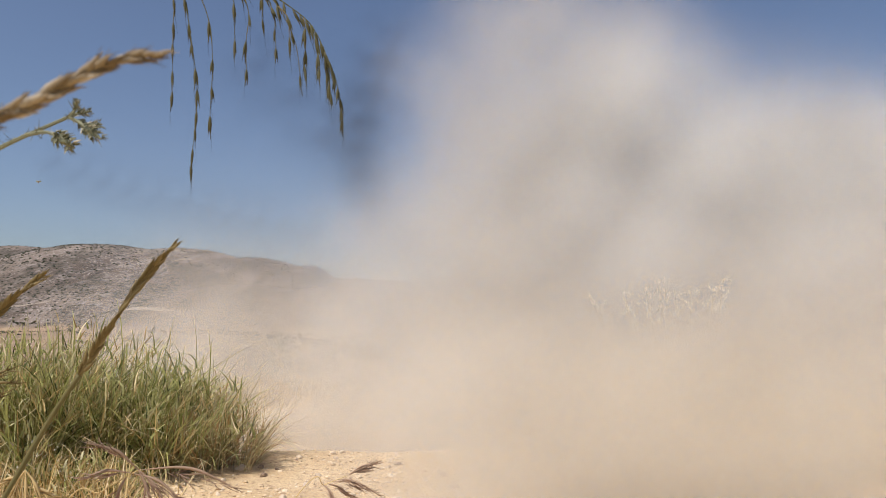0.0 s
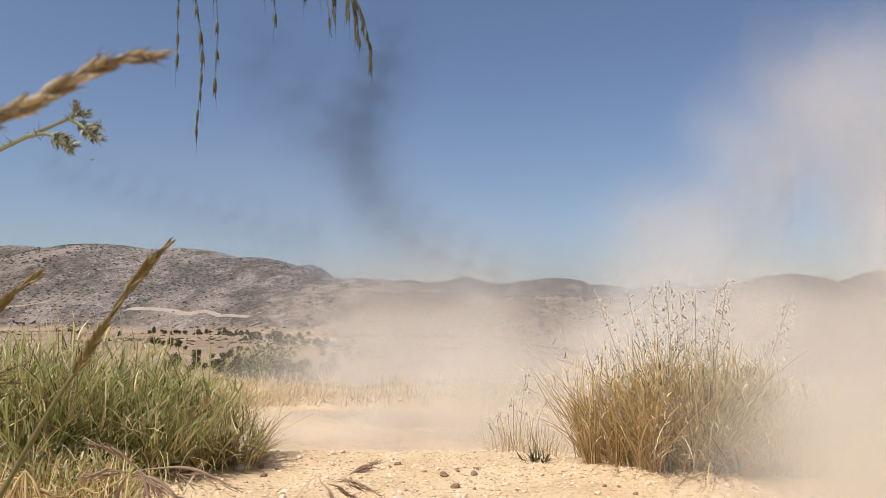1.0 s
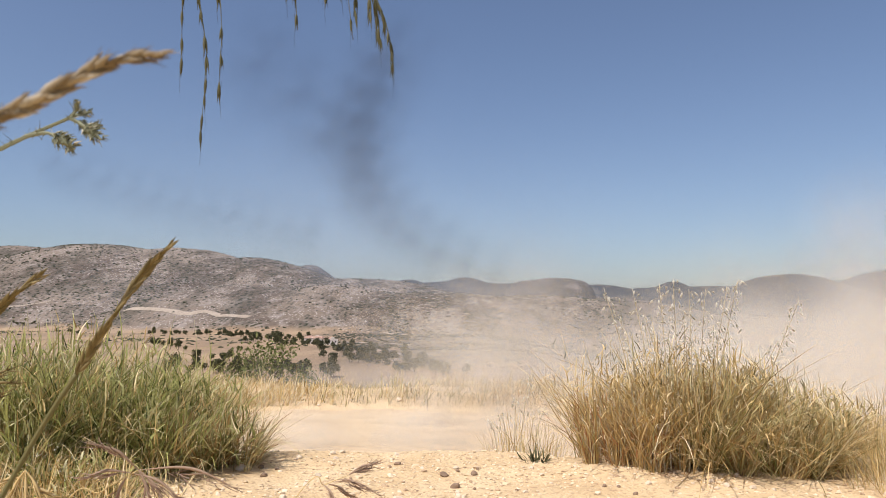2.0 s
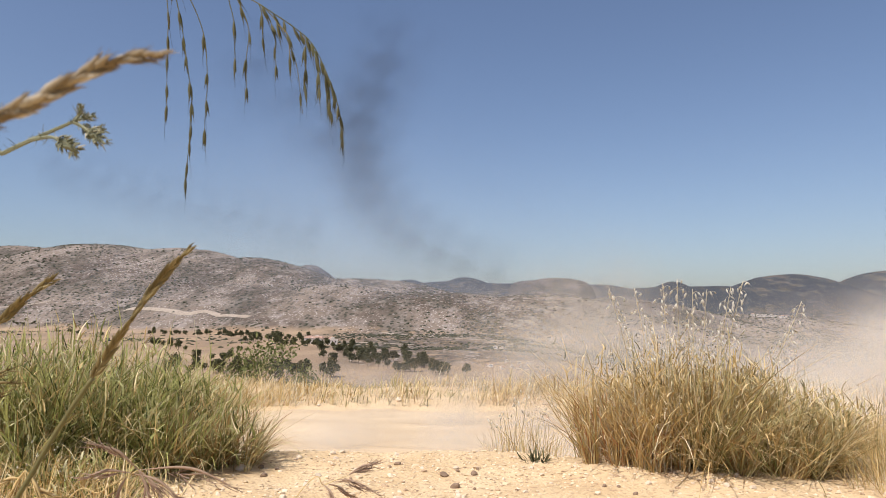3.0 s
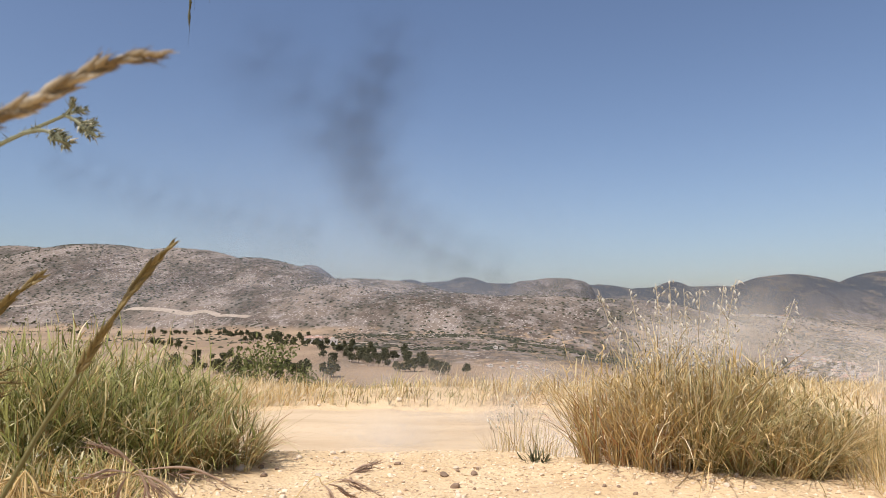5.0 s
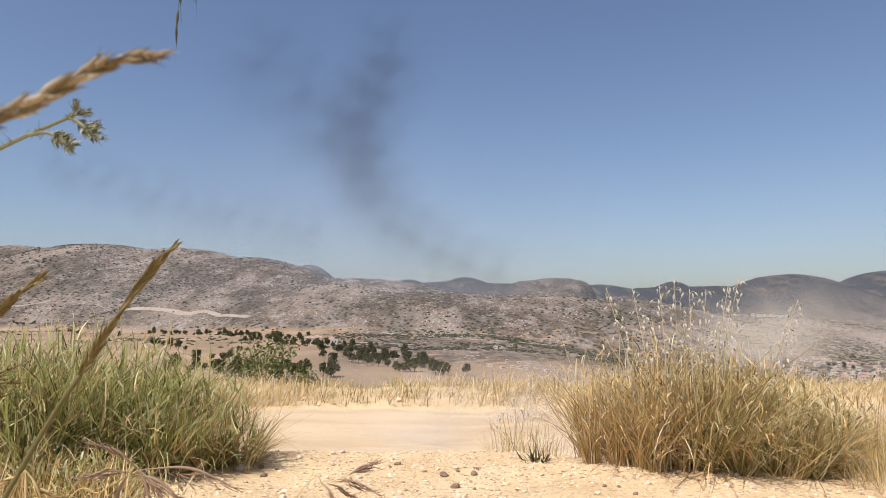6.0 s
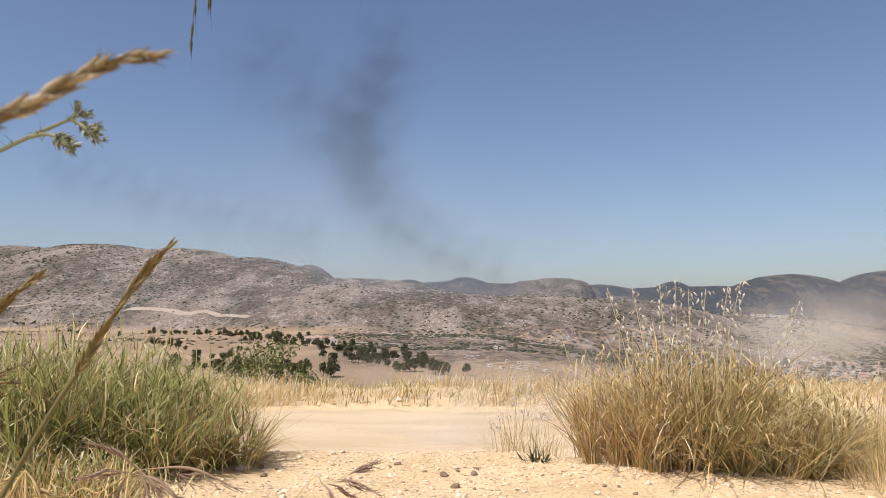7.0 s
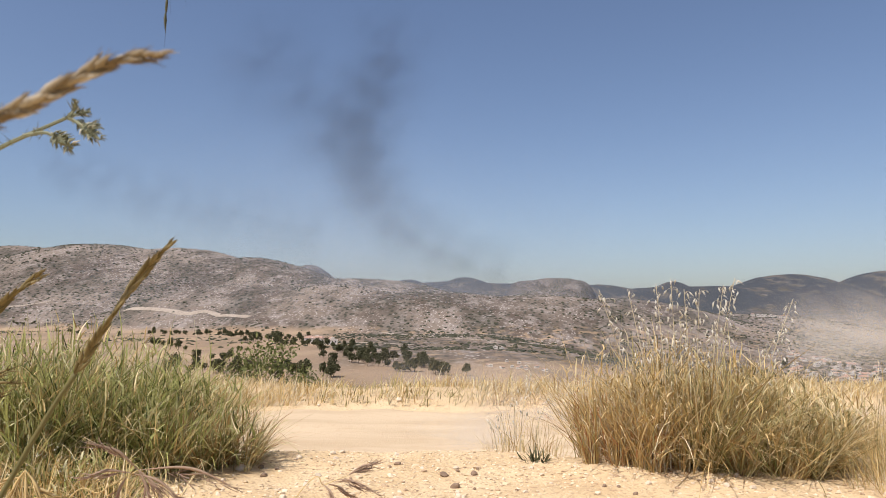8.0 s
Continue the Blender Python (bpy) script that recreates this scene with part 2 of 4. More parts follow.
def relief(x, y, size, octaves=4, seed=0):
    """Fractal value noise, about -1 to 1."""
    x, y = np.asarray(x, float) / size, np.asarray(y, float) / size
    out, amp = 0.0, 0.5
    for o in range(octaves):
        ix, iy = np.floor(x).astype(np.int64), np.floor(y).astype(np.int64)
        fx, fy = x - ix, y - iy
        fx, fy = fx * fx * (3 - 2 * fx), fy * fy * (3 - 2 * fy)
        a = lattice(ix, iy, seed + o) * (1 - fx) + lattice(ix + 1, iy, seed + o) * fx
        b = lattice(ix, iy + 1, seed + o) * (1 - fx) + lattice(ix + 1, iy + 1, seed + o) * fx
        out = out + ((a * (1 - fy) + b * fy) * 2 - 1) * amp
        x, y, amp = x * 2.03 + 11.7, y * 2.03 + 5.3, amp * 0.5
    return out


def sm(v, lo, hi):
    t = np.clip((v - lo) / (hi - lo), 0, 1)
    return t * t * (3 - 2 * t)


# hills: top (x, y, z), half-widths along and across, shoulder (2: round, 6: flat-topped)
HILLS = [
    (53, 4000, 182, 1300, 600, 3.0),
    (1822, 4350, 173, 1300, 600, 4.0),
    (-2348, 2700, 292, 900, 750, 2.2),
    (-1627, 2700, 263, 700, 800, 2.2),
    (-1264, 2600, 257, 560, 850, 2.4),
    (-982, 2600, 242, 560, 800, 2.2),
    (-735, 2650, 211, 600, 750, 2.0),
    (-661, 3400, 248, 260, 500, 2.0),
    (-328, 2750, 148, 700, 800, 2.0),
    (-211, 4100, 211, 300, 500, 2.0),
    (139, 4100, 221, 460, 500, 1.7),
    (546, 3500, 168, 245, 420, 12.0),
    (-557, 1900, 87, 420, 500, 2.0),
    (-282, 1850, 76, 460, 560, 2.0),
    (-36, 1800, 60, 520, 560, 2.2),
    (226, 1750, 47, 480, 560, 2.2),
    (489, 2000, 45, 420, 520, 2.2),
    (947, 4300, 182, 700, 600, 2.0),
    (1480, 4400, 212, 320, 500, 1.8),
    (2143, 4300, 246, 620, 900, 2.0),
    (2869, 4400, 281, 520, 900, 2.0),
    (3565, 4400, 310, 700, 900, 2.0),
    (922, 2300, 7, 560, 520, 2.2),
    (1663, 2900, -30, 560, 600, 2.0),
    (1783, 2500, -40, 500, 600, 2.0),
]


def valley(x, y):
    """The valley floor, deeper to the east."""
    return -37.0 - 52.0 * sm(x, 40, 430) * sm(y, 260, 720)


def height(x, y):
    x, y = np.asarray(x, float), np.asarray(y, float)
    # shelf by the camera, bank, road bed, far verge, slope to the valley
    near = 0.035 * relief(x, y, 0.9, 4, 3) + 0.02 * relief(x, y, 0.22, 3, 9)
    crest = 3.05 + 0.18 * relief(x, 0, 1.3, 2, 5)
    z = near - 0.45 * sm(y, crest, crest + 0.9)
    verge = 7.7 + 0.28 * relief(x, 0, 1.6, 3, 8) + 0.1 * x * (x < 0)
    z = z + 0.10 * sm(y, verge, verge + 0.35) * (1 + 0.5 * relief(x, y, 0.8, 2, 4))
    z = z - 0.16 * np.maximum(y - 9.3, 0)
    floor = valley(x, y)
    brow = -0.35 - 0.16 * (np.minimum(y, 700) - 9.3)
    z = np.where(y > 60, np.maximum(brow, floor), z)
    z = np.where((y > 60), z + 1.6 * relief(x, y, 130, 4, 21) * sm(y, 150, 500), z)
    r = np.hypot(x, y)
    rough = relief(x, y, 420, 6, 31)
    ridged = 1 - 2 * np.abs(relief(x + 0.35 * y, y, 560, 5, 77))
    top = np.zeros_like(z) - 1e3
    for hx, hy, hz, rx, ry, k in HILLS:
        d = np.sqrt(((x - hx) / rx) ** 2 + ((y - hy) / ry) ** 2)
        top = np.maximum(top, -100 + (hz + 100) * np.exp(-d ** k))
    up = np.clip((top - floor) / 70, 0, 1)
    top = top + up * (rough * 8 + (ridged - 0.9) * 12) * np.clip(r / 2600, 0, 1)
    far = y > 450
    z = np.where(far, np.maximum(z, top), z)
    # behind and beside the camera the hilltop stays level
    back = sm(-y, -2.0, 6.0)
    return z * (1 - back) + near * back


def ground_sheet():
    az = np.concatenate([np.linspace(-180, -42, 60)[:-1], np.linspace(-42, 42, 640), np.linspace(42, 180, 60)[1:]])
    rad = np.concatenate([[0.02, 0.3, 0.7, 1.1], np.linspace(1.3, 4.4, 120), np.linspace(4.5, 12, 75), np.geomspace(12.3, 6800, 260)])
    a, r = np.meshgrid(np.radians(az), rad)
    x, y = r * np.sin(a), r * np.cos(a)
    z = height(x, y)
    n, k = len(az), len(rad)
    v = np.stack([x, y, z], 2).reshape(-1, 3)
    i = (np.arange(k - 1)[:, None] * n + np.arange(n - 1)[None]).reshape(-1)
    f = np.stack([i, i + 1, i + n + 1, i + n], 1).tolist()
    ob = new("ground", mesh("ground", v, f, GROUND, True))
    return tagged(ob, "pale stony hilltop above a dry valley with grey hills", "ground", kind="structure")


ground_sheet()


def road_strip():
    xs, ts = np.linspace(-45, 45, 360), np.linspace(0, 1, 34)
    x, t = np.meshgrid(xs, ts)
    y0 = 3.8 + 0.05 * relief(x, 0, 1.1, 3, 15)
    y1 = 7.75 + 0.30 * relief(x, 0, 1.6, 3, 8) + 0.12 * relief(x, 0, 0.4, 2, 2) + 0.1 * x * (x < 0) * (x > -12)
    y = y0 + (y1 - y0) * t
    z = height(x, y) + 0.012 * np.sin(np.pi * np.clip(t * 1.0, 0, 1)) ** 0.4 + 0.003
    v = np.stack([x, y, z], 2).reshape(-1, 3)
    n = len(xs)
    i = (np.arange(len(ts) - 1)[:, None] * n + np.arange(n - 1)[None]).reshape(-1)
    ob = new("road", mesh("road", v, np.stack([i, i + 1, i + n + 1, i + n], 1).tolist(), ROAD, True))
    tagged(ob, "beaten cream dirt road with soft edges", "dirt road", kind="structure")


road_strip()


# ---- grasses ----
def tussock(name, label, centre, rx, ry, lots, spread=0.9, seed=0, wind=0.0, dome=0.75):
    """A grass clump: lots are (part name, count, length, width, material, x-range of the clump)."""
    global rng
    rng = np.random.default_rng(seed)
    ob = thing(name, label, "grass clump", (centre[0], centre[1], float(height(centre[0], centre[1]))))
    for pname, n, length, width, material, (lo, hi) in lots:
        a, r = rng.uniform(0, 2 * math.pi, n), np.sqrt(rng.uniform(0, 1, n))
        bx, by = r * np.cos(a), r * np.sin(a)
        keep = (bx >= lo) & (bx <= hi)
        bx, by, r, a = bx[keep], by[keep], r[keep], a[keep]
        n = len(bx)
        x, y = bx * rx, by * ry
        z = height(x + centre[0], y + centre[1]) - ob.location.z - 0.01
        head = np.arctan2(by, bx + wind * 0.4) + rng.normal(0, 1.1, n)
        lean = np.abs(r * spread * rng.uniform(0.35, 1.0, n) + rng.normal(0, 0.12, n))
        ln = length * rng.uniform(0.5, 1.1, n) * (1.0 - 0.37 * dome * r ** 2) * (1 + 0.3 * relief(x, y, 0.16, 2, seed))
        v, f = blades(np.stack([x, y, z], 1), head, ln, lean, rng.normal(0.5, 0.7, n), width * rng.uniform(0.6, 1.25, n))
        tagged(part(pname, mesh(pname, v, f, material), ob), kind="stuff")
    return ob


def shaggy_clump(name, label, centre, rx, ry, tufts, mix, tall, wind=(0.0, 0.0), splay=0.8, seed=0, width=0.005, bits=()):
    """A grass clump made of many small fans. mix: (part name, share, material, length factor); tall(u): height over the clump, u from -1 to 1."""
    global rng
    rng = np.random.default_rng(seed)
    ob = thing(name, label, "grass clump", (centre[0], centre[1], float(height(centre[0], centre[1]))))
    a, r = rng.uniform(0, 2 * math.pi, tufts), np.sqrt(rng.uniform(0, 1, tufts))
    tx, ty = r * np.cos(a), r * np.sin(a)
    aim = np.arctan2(ty * 1.2 + wind[1], tx + wind[0]) + rng.normal(0, 0.55, tufts)
    slant = np.abs(splay * r * rng.uniform(0.3, 1.1, tufts) + rng.normal(0, 0.14, tufts))
    grown = tall(tx) * (1.0 - 0.28 * np.abs(ty) ** 2) * rng.uniform(0.72, 1.14, tufts)
    shares = np.array([m[1] for m in mix], float)
    for k, (pname, share, material, factor) in enumerate(mix):
        n = int(26 * tufts * share / shares.sum())
        # every tuft leans to one kind of blade
        like = rng.uniform(0.15, 1.0, tufts) ** 2
        i = rng.choice(tufts, n, p=like / like.sum())
        x, y = tx[i] * rx + rng.normal(0, 0.016, n), ty[i] * ry + rng.normal(0, 0.016, n)
        z = height(x + centre[0], y + centre[1]) - ob.location.z - 0.01
        lean = np.abs(slant[i] + rng.normal(0, 0.2, n))
        curl = rng.normal(0.35, 0.55, n) + 0.5 * (rng.uniform(0, 1, n) < 0.25)
        ln = grown[i] * factor * rng.uniform(0.55, 1.12, n) / np.maximum(np.cos(lean + 0.35 * np.abs(curl)), 0.62)
        v, f = blades(np.stack([x, y, z], 1), aim[i] + rng.normal(0, 0.8, n), ln, lean, curl, width * rng.uniform(0.45, 1.35, n), 7)
        tagged(part(pname, mesh(pname, v, f, material), ob), kind="stuff")
    # curled side leaves and broken bits on the stems
    for pname, n, length, wide, material, low, high in bits:
        i = rng.integers(0, tufts, n)
        h = rng.uniform(low, high, n)
        out = np.sin(slant[i]) * grown[i] * h * 0.9
        x = tx[i] * rx + np.cos(aim[i]) * out + rng.normal(0, 0.035, n)
        y = ty[i] * ry + np.sin(aim[i]) * out + rng.normal(0, 0.035, n)
        z = height(x + centre[0], y + centre[1]) - ob.location.z + grown[i] * h * np.cos(slant[i] * 0.7)
        v, f = blades(np.stack([x, y, z], 1), rng.uniform(0, 6.28, n), length * rng.uniform(0.4, 1.4, n), np.abs(rng.normal(0.5, 0.6, n)), rng.normal(0.9, 1.0, n), wide * rng.uniform(0.6, 1.3, n), 4)
        tagged(part(pname, mesh(pname, v, f, material), ob), kind="stuff")
    return ob


# the darkest green blades and leaves carry the clump's inner shade in their colour
shaggy_clump("green_tussock", "dense shaggy green broom-like grass clump on the dirt bank", (-1.70, 2.92), 0.84, 0.36, 210,
             [("green_foliage", 0.50, GREEN, 1.0), ("shaded_foliage", 0.09, SHADED_GREEN, 0.95), ("olive_foliage", 0.21, OLIVE, 1.0), ("dry_foliage", 0.20, STRAW, 0.92)],
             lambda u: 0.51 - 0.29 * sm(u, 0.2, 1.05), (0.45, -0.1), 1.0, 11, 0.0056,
             [("green_leafage", 3600, 0.10, 0.0065, GREEN, 0.25, 1.0), ("dark_leafage", 1200, 0.09, 0.006, SHADED_GREEN, 0.1, 0.9), ("dry_leafage", 1500, 0.08, 0.005, STRAW, 0.2, 1.05)])
shaggy_clump("dry_sprays", "thin dry stems splaying from the foot of the green clump", (-0.93, 2.92), 0.17, 0.22, 24,
             [("olive_foliage", 0.45, OLIVE, 1.0), ("russet_foliage", 0.25, RUSSET, 0.9), ("dry_foliage", 0.3, STRAW, 1.0)],
             lambda u: 0.27 - 0.07 * u, (0.9, 0.0), 0.9, 18, 0.0042, [("dry_leafage", 160, 0.035, 0.0045, STRAW, 0.2, 1.0)])
shaggy_clump("low_tussock", "low green and straw grass clump with tiny flowers", (-1.60, 2.36), 0.55, 0.20, 60,
             [("green_foliage", 0.4, GREEN, 1.0), ("shaded_foliage", 0.12, SHADED_GREEN, 1.0), ("dry_foliage", 0.48, STRAW, 1.1)],
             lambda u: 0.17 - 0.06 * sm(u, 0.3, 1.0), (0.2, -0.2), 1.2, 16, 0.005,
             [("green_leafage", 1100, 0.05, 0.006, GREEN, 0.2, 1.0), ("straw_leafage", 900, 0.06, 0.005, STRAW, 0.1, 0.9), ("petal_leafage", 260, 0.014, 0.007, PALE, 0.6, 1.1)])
shaggy_clump("dry_tussock", "tall shaggy straw-coloured grass clump beside the road bank", (0.95, 3.00), 0.36, 0.27, 130,
             [("straw_foliage", 0.54, STRAW, 1.0), ("pale_foliage", 0.08, PALE_STALK, 1.08), ("russet_foliage", 0.24, RUSSET, 0.72), ("olive_foliage", 0.14, OLIVE, 1.0)],
             lambda u: 0.44 - 0.05 * u * u, (0.25, -0.1), 0.32, 12, 0.0044,
             [("straw_leafage", 2600, 0.075, 0.0058, STRAW, 0.3, 1.0), ("russet_leafage", 900, 0.06, 0.006, RUSSET, 0.05, 0.6), ("pale_leafage", 500, 0.07, 0.006, PALE_STALK, 0.1, 1.0), ("dark_leafage", 220, 0.035, 0.005, HUSK, 0.85, 1.15)])
shaggy_clump("olive_tussock", "olive and straw grass clump leaning away from the road", (1.29, 2.90), 0.32, 0.25, 110,
             [("olive_foliage", 0.40, OLIVE, 1.0), ("straw_foliage", 0.46, STRAW, 1.0), ("green_foliage", 0.06, GREEN, 0.8), ("russet_foliage", 0.08, RUSSET, 0.6)],
             lambda u: 0.37 - 0.12 * u, (0.75, 0.0), 0.85, 13, 0.0044,
             [("olive_leafage", 1900, 0.07, 0.005, OLIVE, 0.2, 1.0), ("straw_leafage", 1700, 0.07, 0.005, STRAW, 0.2, 1.05)])
tussock("bank_tuft", "thin pale grass tuft on the edge of the bank", (1.80, 2.50), 0.36, 0.35,
        [("straw_foliage", 620, 0.30, 0.0026, STRAW, (-1, 1)), ("olive_foliage", 300, 0.26, 0.0026, OLIVE, (-1, 1))], 0.7, 14, 0.5)
tussock("slope_tuft", "pale dry grass spread over the bank", (2.35, 3.3), 0.75, 0.5,
        [("straw_foliage", 2200, 0.36, 0.003, STRAW, (-1, 1)), ("olive_foliage", 1200, 0.32, 0.003, OLIVE, (-1, 1))], 0.8, 17, 0.5)
tussock("roadside_tuft", "sparse bleached grass tuft by the road", (0.40, 3.35), 0.20, 0.2,
        [("straw_foliage", 190, 0.30, 0.0024, STRAW, (-1, 1)), ("olive_foliage", 60, 0.22, 0.0024, OLIVE, (-1, 1))], 0.6, 15)


tussock("low_weed", "small dark-leaved weed on the bank edge", (0.395, 2.98), 0.05, 0.04,
        [("leaf_foliage", 34, 0.07, 0.010, LEAF, (-1, 1))], 1.2, 19)


def verge():
    global rng
    rng = np.random.default_rng(21)
    ob = thing("verge_grass", "dry pale grass along the far roadside", "grass", kind="stuff")
    for pname, n, mat, w in (("straw_foliage", 30000, STRAW, 0.010), ("olive_foliage", 12000, OLIVE, 0.010), ("pale_foliage", 12000, PALE_STALK, 0.008)):
        x = rng.uniform(-9, 11, n)
        y = 7.85 + 0.28 * relief(x, 0, 1.6, 3, 8) + 0.1 * x * (x < 0) + rng.uniform(0, 1, n) ** 1.3 * 3.6
        lush = relief(x, y, 1.0, 3, 40)
        keep = lush * (-1 if mat is OLIVE else 1) + rng.normal(0, 0.16, n) > (0.12 if mat is OLIVE else -0.10)
        x, y, lush = x[keep], y[keep], lush[keep]
        n = len(x)
        ln = rng.uniform(0.07, 0.20, n) * (1 + 1.2 * relief(x, y, 0.55, 3, 44)) * (1 + 0.9 * (rng.uniform(0, 1, n) < 0.06))
        v, f = blades(np.stack([x, y, height(x, y) - 0.01], 1), rng.normal(0.2, 1.4, n), ln, np.abs(rng.normal(0.4, 0.5, n)), rng.normal(0.8, 0.8, n), w * rng.uniform(0.6, 1.3, n), 3)
        part(pname, mesh(pname, v, f, mat), ob)


verge()


# ---- dust and smoke ----
def puff_mesh(name, n, spread, size, material, seed):
    """Wisps: many small domed shells with soft edges, scattered through a ball."""
    r = np.random.default_rng(seed)
    vs, fs, uv = [], [], []
    sides, rings = 12, (0.0, 0.5, 1.0)
    for i in range(n):
        c = r.normal(0, 1, 3)
        c = c / np.linalg.norm(c) * r.uniform(0, 1) ** 0.5 * np.array(spread)
        turn = Euler((math.pi / 2 + r.normal(0, 0.32), r.uniform(0, 6.28), r.normal(0, 0.32))).to_matrix()
        s = size * r.uniform(0.65, 1.35)
        k = len(vs)
        dome = r.uniform(-0.3, 0.3)
        sx = r.uniform(0.75, 1.3)
        vs.append(Vector(c))
        uv.append((0, 0))
        for q in rings[1:]:
            for j in range(sides):
                a = 2 * math.pi * j / sides
                vs.append(Vector(c) + turn @ Vector((q * s * sx * math.cos(a), q * s * math.sin(a), dome * s * q * q)))
                uv.append((q * math.cos(a), q * math.sin(a)))
        for j in range(sides):
            a, b = k + 1 + j, k + 1 + (j + 1) % sides
            fs += [(k, a, b), (a, a + sides, b + sides, b)]
    me = mesh(name, vs, fs, material, True)
    layer = me.uv_layers.new(name="UVMap")
    idx = np.zeros(len(me.loops), np.int32)
    me.loops.foreach_get("vertex_index", idx)
    layer.data.foreach_set("uv", np.array(uv)[idx].astype(np.float32).ravel())
    return me


PUFFS = []      # (puff, start, speed, settling)


def cloud(name, label, boxes, material, seed):
    """A cloud of puffs. boxes: (count, low corner, high corner, wisp spread, wisp size, wisps, slowest, fastest, rise)."""
    r = np.random.default_rng(seed)
    ob = thing(name, label, "dust cloud" if "dust" in name else "smoke", kind="stuff")
    for count, lo, hi, spread, size, wisps, v0, v1, rise in boxes:
        meshes = [puff_mesh("puff", wisps, spread, size, material, seed * 31 + i) for i in range(min(count, 4))]
        for i in range(count):
            p = [r.uniform(a, b) for a, b in zip(lo, hi)]
            q = part("puff", meshes[i % len(meshes)], ob)
            PUFFS.append((q, p, (r.uniform(v0, v1), r.normal(0, 0.2) * v1, rise * r.uniform(0.4, 1.4)), r.uniform(-8, 8)))
    return ob


cloud("dust_plume", "tall pale dust plume blown off the road", [
    (10, (0.3, 5.5, 1.3), (2.2, 7.5, 3.2), (1.0, 0.6, 0.8), 1.0, 20, 2.8, 6.0, 0.3),
    (12, (2.2, 5.5, 0.8), (5.2, 7.5, 2.2), (1.1, 0.6, 0.8), 1.05, 20, 3.6, 6.4, 0.3),
    (8, (0.2, 5.0, 0.3), (4.4, 7.0, 1.3), (1.0, 0.5, 0.8), 1.0, 20, 3.0, 5.4, 0.25),
    (3, (-1.2, 6.5, 0.3), (0.0, 8.0, 1.2), (1.0, 0.6, 0.7), 1.0, 8, 2.0, 3.6, 0.1),
], DUST, 3)
cloud("dust_haze", "low pale dust hanging over the road and verge", [
    (18, (0.08, 1.6, 0.05), (1.20, 2.1, 0.65), (0.38, 0.12, 0.26), 0.40, 10, 0.55, 1.3, 0.04),
    (8, (-0.6, 3.3, -0.3), (1.8, 5.5, 0.3), (0.7, 0.5, 0.3), 0.6, 13, 0.9, 2.6, -0.05),
    (14, (-2.0, 5.5, -0.2), (4.0, 9.0, 0.5), (1.2, 0.8, 0.45), 0.9, 15, 0.9, 3.0, -0.03),
    (10, (-3.5, 9.5, -0.5), (4.5, 14.0, 0.5), (1.9, 1.2, 0.5), 1.2, 12, 2.0, 4.0, 0.02),
    (5, (-3.2, 9.0, -0.75), (0.6, 12.0, -0.35), (1.6, 0.8, 0.25), 0.6, 8, 0.35, 0.65, -0.02),
    (4, (-1.0, 8.0, -0.45), (1.6, 9.6, -0.25), (1.0, 0.5, 0.25), 0.5, 9, 0.08, 0.3, -0.02),
    (6, (-1.7, 5.0, -0.5), (0.4, 8.0, -0.3), (1.0, 0.6, 0.15), 0.45, 8, 0.2, 0.45, -0.004),
], LOWDUST, 5)
cloud("valley_haze", "thin bluish summer haze over the valley", [
    (7, (-1100, 1500, -20), (1300, 1900, 60), (300, 60, 40), 620, 3, 0.0, 0.0, 0.0),
    (9, (-1400, 2300, 0), (1900, 3400, 120), (500, 100, 60), 900, 4, 0.0, 0.0, 0.0),
], AIR, 8)
